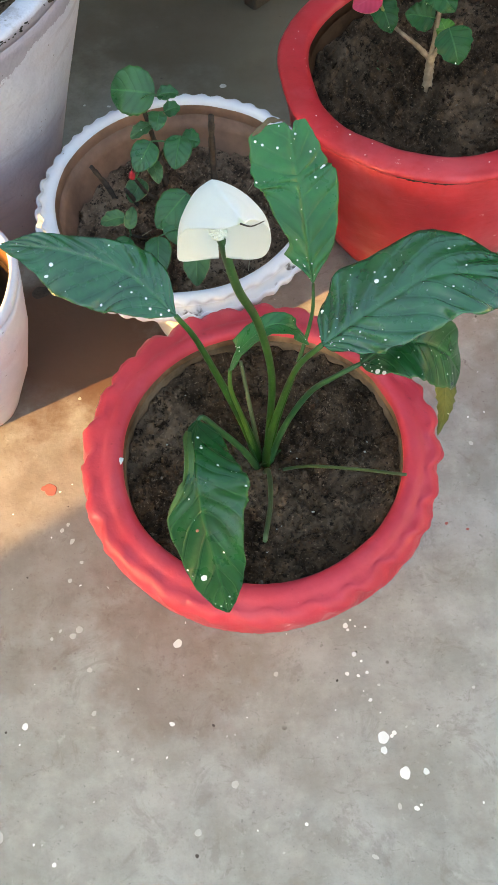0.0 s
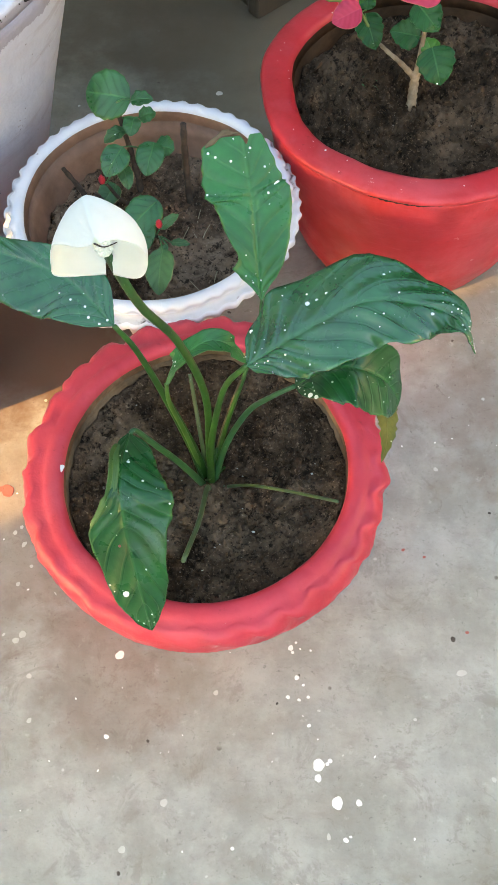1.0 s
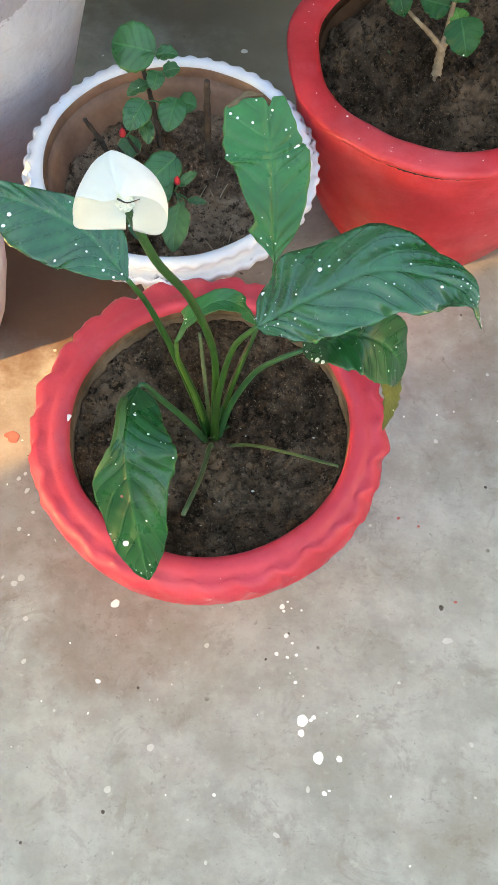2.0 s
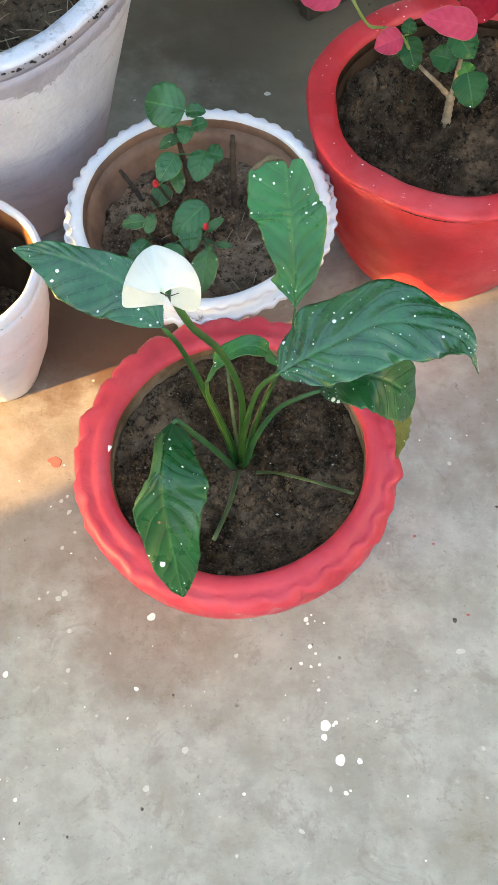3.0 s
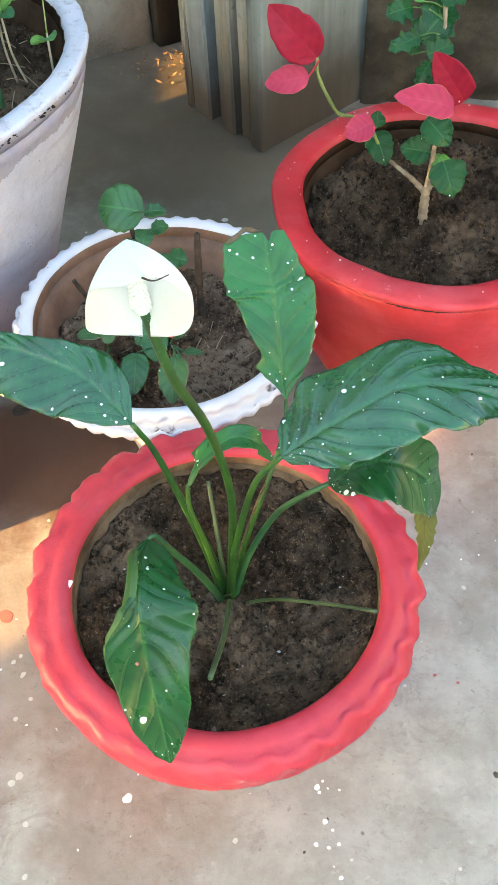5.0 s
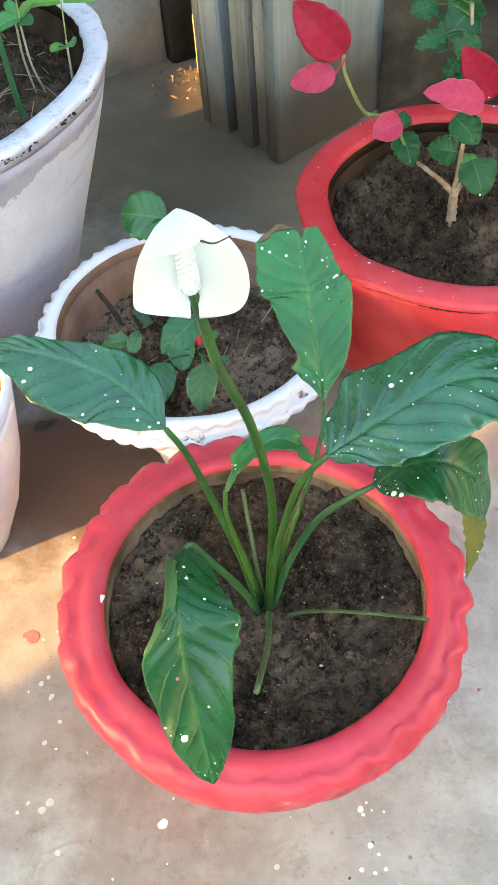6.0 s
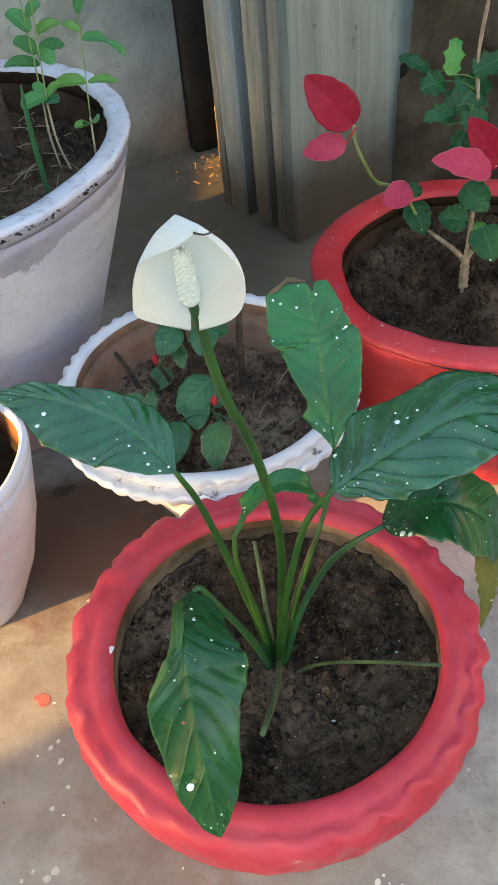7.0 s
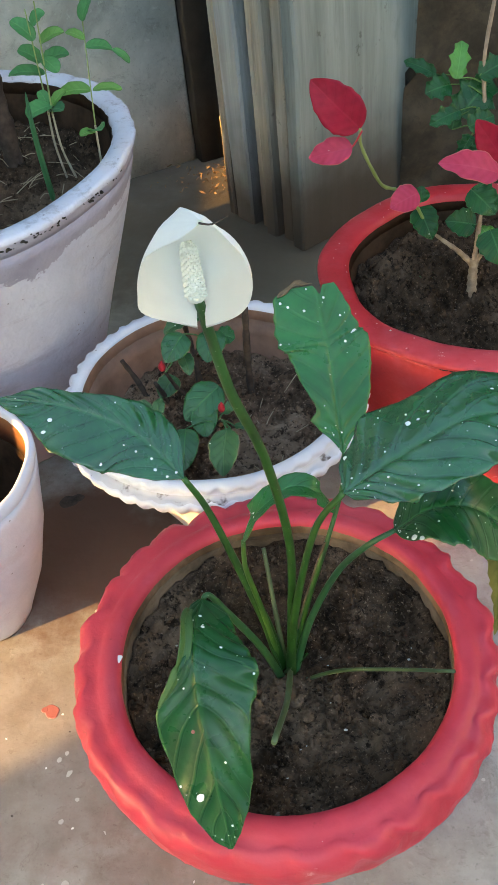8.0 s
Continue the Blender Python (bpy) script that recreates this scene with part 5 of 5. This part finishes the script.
SHRUB_LEAVES = (
        ((-0.061, 0.962, 0.303), (-0.110, 0.970, 0.307), 0.0270, HIBISCUS, (0.10, 0.75, 0.65)),
        ((-0.057, 0.945, 0.315), (-0.033, 0.945, 0.315), 0.0102, HIBISCUS, None),
        ((-0.059, 0.953, 0.285), (-0.063, 0.933, 0.276), 0.0105, HIBISCUS, None),
        ((-0.053, 0.954, 0.284), (-0.034, 0.958, 0.286), 0.0112, HIBISCUS, None),
        ((-0.070, 0.945, 0.275), (-0.093, 0.931, 0.269), 0.0091, HIBISCUS_DIM, None),
        ((-0.036, 0.926, 0.273), (-0.045, 0.891, 0.257), 0.0166, HIBISCUS, None),
        ((-0.037, 0.935, 0.259), (-0.015, 0.931, 0.257), 0.0162, HIBISCUS, None),
        ((-0.068, 0.905, 0.287), (-0.086, 0.875, 0.273), 0.0156, HIBISCUS, None),
        ((-0.070, 0.897, 0.267), (-0.063, 0.872, 0.256), 0.0089, HIBISCUS_DIM, None),
        ((-0.087, 0.917, 0.220), (-0.103, 0.893, 0.209), 0.0136, HIBISCUS_DIM, None),
        ((-0.103, 0.841, 0.241), (-0.131, 0.835, 0.239), 0.0102, HIBISCUS_DIM, None),
        ((-0.100, 0.828, 0.235), (-0.094, 0.851, 0.245), 0.0075, HIBISCUS_DIM, None),
        ((-0.033, 0.871, 0.240), (-0.070, 0.836, 0.224), 0.0198, HIBISCUS, None),
        ((-0.051, 0.849, 0.229), (-0.048, 0.818, 0.215), 0.0150, HIBISCUS, None),
        ((-0.069, 0.823, 0.224), (-0.071, 0.780, 0.205), 0.0155, HIBISCUS, None),
        ((-0.023, 0.795, 0.245), (-0.027, 0.749, 0.225), 0.0162, HIBISCUS_DIM, None),
        ((-0.101, 0.827, 0.221), (-0.122, 0.802, 0.210), 0.0123, HIBISCUS, None),
        ((-0.017, 0.822, 0.225), (0.004, 0.820, 0.224), 0.0047, HIBISCUS_DIM, None),
        ((-0.030, 0.843, 0.225), (-0.010, 0.858, 0.231), 0.0061, HIBISCUS_DIM, None),
        ((-0.021, 0.818, 0.225), (-0.034, 0.806, 0.219), 0.0047, HIBISCUS_DIM, None))
leaf_stalks(shrub, [k[0] for k in SHRUB_STEMS], [k[0] for k in SHRUB_LEAVES], 0.0011, STALK_DARK)
for base, tip, half, mat, side in SHRUB_LEAVES:
    tilt = random.Random(int(half * 1e6 + base[1] * 1e4))
    small_leaf(shrub, base, tip, half, mat, side, 0.16, face=(tilt.uniform(-0.3, 0.3), tilt.uniform(-0.7, -0.1), 1), seed=int(half * 1e5), q=0.52 if half > 0.02 else 0.70, cup=tilt.uniform(0.0, 0.25), teeth=8, tooth=0.05)
for c in ((-0.092, 0.878, 0.268), (-0.030, 0.838, 0.240)):
    bm = bmesh.new()
    tube(bm, [Vector(c) - Vector((0, 0, 0.007)), Vector(c), Vector(c) + Vector((0.001, -0.003, 0.007))], 0.0034, 0.0022, 10, 8, bend=lambda f: 0.5 + math.sin(math.pi * min(1, f + 0.15)) * 0.8)
    part("bud", bm, RED_BUD, shrub, "small red flower bud")

# ---- red-leaved plant in the old red pot ----
poin = thing("poinsettia", (0.263, 1.022, 0.225), "young poinsettia with toothed green leaves and red bracts", "plant")
POIN_STEMS = (([(0.263, 1.022, 0.215), (0.263, 1.026, 0.245), (0.264, 1.032, 0.272)], 0.0064, 0.0050, BARK),
                         ([(0.264, 1.032, 0.264), (0.246, 1.036, 0.282), (0.228, 1.046, 0.293), (0.214, 1.062, 0.298)], 0.0036, 0.0018, BARK),
                         ([(0.264, 1.031, 0.264), (0.273, 1.028, 0.284), (0.286, 1.018, 0.300)], 0.0032, 0.0018, BARK),
                         ([(0.264, 1.032, 0.266), (0.268, 1.042, 0.300), (0.272, 1.056, 0.350), (0.270, 1.078, 0.430), (0.268, 1.094, 0.480), (0.278, 1.112, 0.545), (0.285, 1.13, 0.60)], 0.0030, 0.0018, BARK),
                         ([(0.214, 1.062, 0.298), (0.196, 1.050, 0.338), (0.172, 1.020, 0.374), (0.153, 1.000, 0.392), (0.138, 0.985, 0.424), (0.128, 0.975, 0.452), (0.127, 0.971, 0.470)], 0.0021, 0.0016, STALK_YELLOW))
for pts, r0, r1, mat in POIN_STEMS:
    bm = bmesh.new()
    tube(bm, pts, r0, r1, 22, 8, bend=lambda f: 1 + 0.12 * math.sin(f * 44))
    part("branch", bm, mat, poin)
TOOTH = dict(pleat=0.0002, teeth=3, tooth=0.36, p=0.46, q=0.66, ns=40, wave=0.0014, cup=0.22, ragged=0.02, face=(-0.05, -0.75, 0.65))
POIN_LEAVES = (
        ((0.203, 1.068, 0.324), (0.216, 1.042, 0.296), 0.0150, POIN, None),
        ((0.265, 1.045, 0.310), (0.231, 1.051, 0.314), 0.0157, POIN, None),
        ((0.281, 1.036, 0.294), (0.272, 1.048, 0.306), 0.0103, POIN_LIGHT, None),
        ((0.273, 1.007, 0.325), (0.284, 0.981, 0.295), 0.0198, POIN, None),
        ((0.203, 1.055, 0.338), (0.204, 1.067, 0.352), 0.0088, POIN, None),
        ((0.253, 1.031, 0.363), (0.278, 1.011, 0.341), 0.0165, POIN, None),
        ((0.225, 1.137, 0.449), (0.191, 1.151, 0.461), 0.0090, POIN, None),
        ((0.236, 1.102, 0.451), (0.208, 1.098, 0.445), 0.0154, POIN, None),
        ((0.240, 1.093, 0.460), (0.248, 1.119, 0.490), 0.0114, POIN_LIGHT, None),
        ((0.242, 1.071, 0.435), (0.209, 1.063, 0.425), 0.0112, POIN, None),
        ((0.236, 1.075, 0.412), (0.245, 1.097, 0.438), 0.0101, POIN, None),
        ((0.244, 1.078, 0.426), (0.279, 1.100, 0.454), 0.0235, POIN, None),
        ((0.248, 1.049, 0.426), (0.275, 1.054, 0.434), 0.0143, POIN, None),
        ((0.255, 1.064, 0.409), (0.240, 1.050, 0.391), 0.0099, POIN, None),
        ((0.263, 1.086, 0.464), (0.296, 1.094, 0.476), 0.0147, POIN, None),
        ((0.264, 1.035, 0.415), (0.249, 1.027, 0.405), 0.0110, POIN, None))
leaf_stalks(poin, [k[0] for k in POIN_STEMS], [k[0] for k in POIN_LEAVES], 0.0010, STALK_YOUNG)
for base, tip, half, mat, side in POIN_LEAVES:
    small_leaf(poin, base, tip, half * 1.1, mat, side, seed=int(half * 1e5 + base[0] * 1e3), **(TOOTH if base[2] > 0.37 else dict(TOOTH, teeth=5, tooth=0.14, p=0.55, q=0.92)))
for base, tip, half, mat, face, sag in (
        ((0.127, 0.971, 0.470), (0.081, 0.985, 0.516), 0.0215, BRACT, (-0.15, -0.85, 0.40), 0.05), ((0.119, 0.970, 0.452), (0.076, 0.978, 0.440), 0.0135, BRACT_PINK, (-0.1, -0.8, 0.6), 0.06),
        ((0.190, 0.994, 0.384), (0.160, 0.988, 0.372), 0.0148, BRACT_PINK, (0.1, -0.65, 0.75), 0.05), ((0.268, 0.978, 0.408), (0.204, 0.966, 0.430), 0.0165, BRACT_PINK, (0.0, -0.65, 0.75), 0.12),
        ((0.285, 1.006, 0.398), (0.245, 1.000, 0.456), 0.0185, BRACT, (-0.2, -0.8, 0.5), 0.10)):
    small_leaf(poin, base, tip, half, mat, None, sag, "red bract", "bract", face, p=0.48, q=0.78, cup=0.18, wave=0.002, pleat=0.00015, ragged=0.07, seed=int(half * 1e5))
bm = bmesh.new()
tube(bm, [(0.129, 0.970, 0.468), (0.122, 0.970, 0.456), (0.119, 0.970, 0.452)], 0.0010, 0.0009, 6, 6)
part("leaf_stalk", bm, RED_BUD, poin, "thin red leaf stalk")
sprout = thing("weed_sprout", (0.213, 1.055, 0.224), "tiny grey-green weed sprout in the soil", "plant")
rg = random.Random(21)
bm = bmesh.new()
tube(bm, [(0.213, 1.053, 0.216), (0.214, 1.055, 0.229), (0.216, 1.058, 0.236)], 0.0010, 0.0007, 6, 6)
part("stalk", bm, STALK_DULL, sprout)
for dx, dy, dz in ((-0.016, -0.006, 0.004), (0.014, 0.006, 0.004), (0.004, 0.016, 0.006), (-0.006, 0.012, 0.006), (0.010, -0.008, 0.002)):
    b = Vector((0.214, 1.056, 0.233))
    small_leaf(sprout, b, b + Vector((dx, dy, dz)), 0.0036, HIBISCUS_DIM, ns=8, nw=3, pleat=0)

# ---- seedlings in the large white pot ----
def seedling(place, label, stalks, leaves):
    ob = thing("seedling", place, label, "plant", "seedlings")
    for pts, r in stalks:
        bm = bmesh.new()
        tube(bm, pts, r, r * 0.75, 16, 6)
        part("stalk", bm, PALE_STALK if r > 0.0012 else STALK_YELLOW, ob)
    for base, tip, half in leaves:
        mat = (SEEDLING, SEEDLING_DEEP, SEEDLING, SEEDLING_YELLOW, SEEDLING_DEEP)[int(half * 1e5 + base[2] * 1e3) % 5]
        small_leaf(ob, base, tip, half * 1.05, mat, ns=12, nw=5, pleat=0.0002, wave=0.0004, cup=0.3, seed=int(half * 1e5 + base[0] * 999), p=0.5, q=0.5)
    return ob


seedling((-0.212, 1.148, 0.356), "pair of pale-stalked seedlings with round leaves", [
    ([(-0.214, 1.148, 0.345), (-0.212, 1.118, 0.410), (-0.204, 1.092, 0.462)], 0.0016), ([(-0.202, 1.149, 0.345), (-0.204, 1.115, 0.405), (-0.198, 1.085, 0.462)], 0.0016),
    ([(-0.204, 1.092, 0.458), (-0.208, 1.110, 0.500), (-0.210, 1.120, 0.56)], 0.0009), ([(-0.198, 1.085, 0.460), (-0.198, 1.10, 0.51), (-0.196, 1.11, 0.57)], 0.0009)],
    [((-0.198, 1.088, 0.470), (-0.222, 1.070, 0.466), 0.0115), ((-0.198, 1.086, 0.466), (-0.182, 1.072, 0.470), 0.0085), ((-0.202, 1.090, 0.470), (-0.210, 1.10, 0.482), 0.0060), ((-0.198, 1.09, 0.468), (-0.182, 1.10, 0.480), 0.0060),
     ((-0.205, 1.12, 0.492), (-0.248, 1.13, 0.490), 0.0085), ((-0.204, 1.12, 0.505), (-0.176, 1.13, 0.508), 0.0100), ((-0.206, 1.12, 0.505), (-0.228, 1.12, 0.520), 0.0100), ((-0.200, 1.11, 0.528), (-0.174, 1.12, 0.535), 0.0085),
     ((-0.206, 1.115, 0.530), (-0.228, 1.12, 0.550), 0.0095), ((-0.205, 1.115, 0.545), (-0.190, 1.12, 0.556), 0.0085), ((-0.20, 1.11, 0.512), (-0.185, 1.10, 0.500), 0.0085)])
seedling((-0.163, 1.126, 0.356), "thin pale seedling with round leaves on a tall stalk", [
    ([(-0.166, 1.130, 0.345), (-0.160, 1.105, 0.400), (-0.154, 1.085, 0.445)], 0.0015), ([(-0.154, 1.085, 0.443), (-0.153, 1.10, 0.49), (-0.152, 1.12, 0.545), (-0.150, 1.13, 0.60)], 0.0008)],
    [((-0.155, 1.082, 0.440), (-0.143, 1.060, 0.450), 0.0095), ((-0.156, 1.085, 0.438), (-0.170, 1.072, 0.440), 0.0060), ((-0.154, 1.10, 0.478), (-0.190, 1.10, 0.476), 0.0095), ((-0.152, 1.10, 0.478), (-0.120, 1.10, 0.476), 0.0060),
     ((-0.152, 1.11, 0.520), (-0.126, 1.12, 0.512), 0.0085), ((-0.126, 1.12, 0.512), (-0.110, 1.12, 0.496), 0.0050), ((-0.152, 1.11, 0.528), (-0.172, 1.12, 0.534), 0.0055), ((-0.152, 1.115, 0.545), (-0.14, 1.12, 0.565), 0.0075)])
blade = thing("grass_blade_plant", (-0.220, 1.090, 0.356), "single striped upright blade with pointed tip", "plant")
bm = bmesh.new()
leaf(bm, [(-0.220, 1.088, 0.345), (-0.219, 1.076, 0.405), (-0.216, 1.062, 0.460), (-0.212, 1.052, 0.500)], (1, -0.2, 0.1), 0.0036, p=0.12, q=0.45, fold=0.5, ns=20, nw=3)
part("leaf", bm, BLADE, blade)
TRX = -0.288
trunk = thing("bare_shrub", (TRX, 1.190, 0.350), "dark rough trunk of a plant in the large pot", "plant")
bm = bmesh.new()
tube(bm, [(TRX, 1.190, 0.330), (TRX, 1.188, 0.45), (TRX - 0.003, 1.190, 0.60), (TRX, 1.192, 0.80)], 0.0125, 0.0105, 30, 14, bend=lambda f: 1 + 0.10 * math.sin(f * 37) + 0.08 * math.sin(f * 90))
part("trunk", bm, DARK_BARK, trunk)

# ---- a sprout in the scalloped red pot ----
sprout = thing("tiny_sprout", (0.141, 0.530, 0.200), "tiny pale two-leaved sprout in dark soil", "plant")
bm = bmesh.new()
tube(bm, [(0.141, 0.530, 0.194), (0.141, 0.5295, 0.201), (0.141, 0.529, 0.207)], 0.0006, 0.0005, 5, 6)
part("stalk", bm, STALK_YELLOW, sprout)
for dx, dy in ((-0.0085, 0.002), (0.0085, -0.001)):
    b = Vector((0.141, 0.529, 0.2068))
    small_leaf(sprout, b, b + Vector((dx, dy, 0.0012)), 0.0027, SEEDLING, ns=8, nw=3, pleat=0, wave=0)
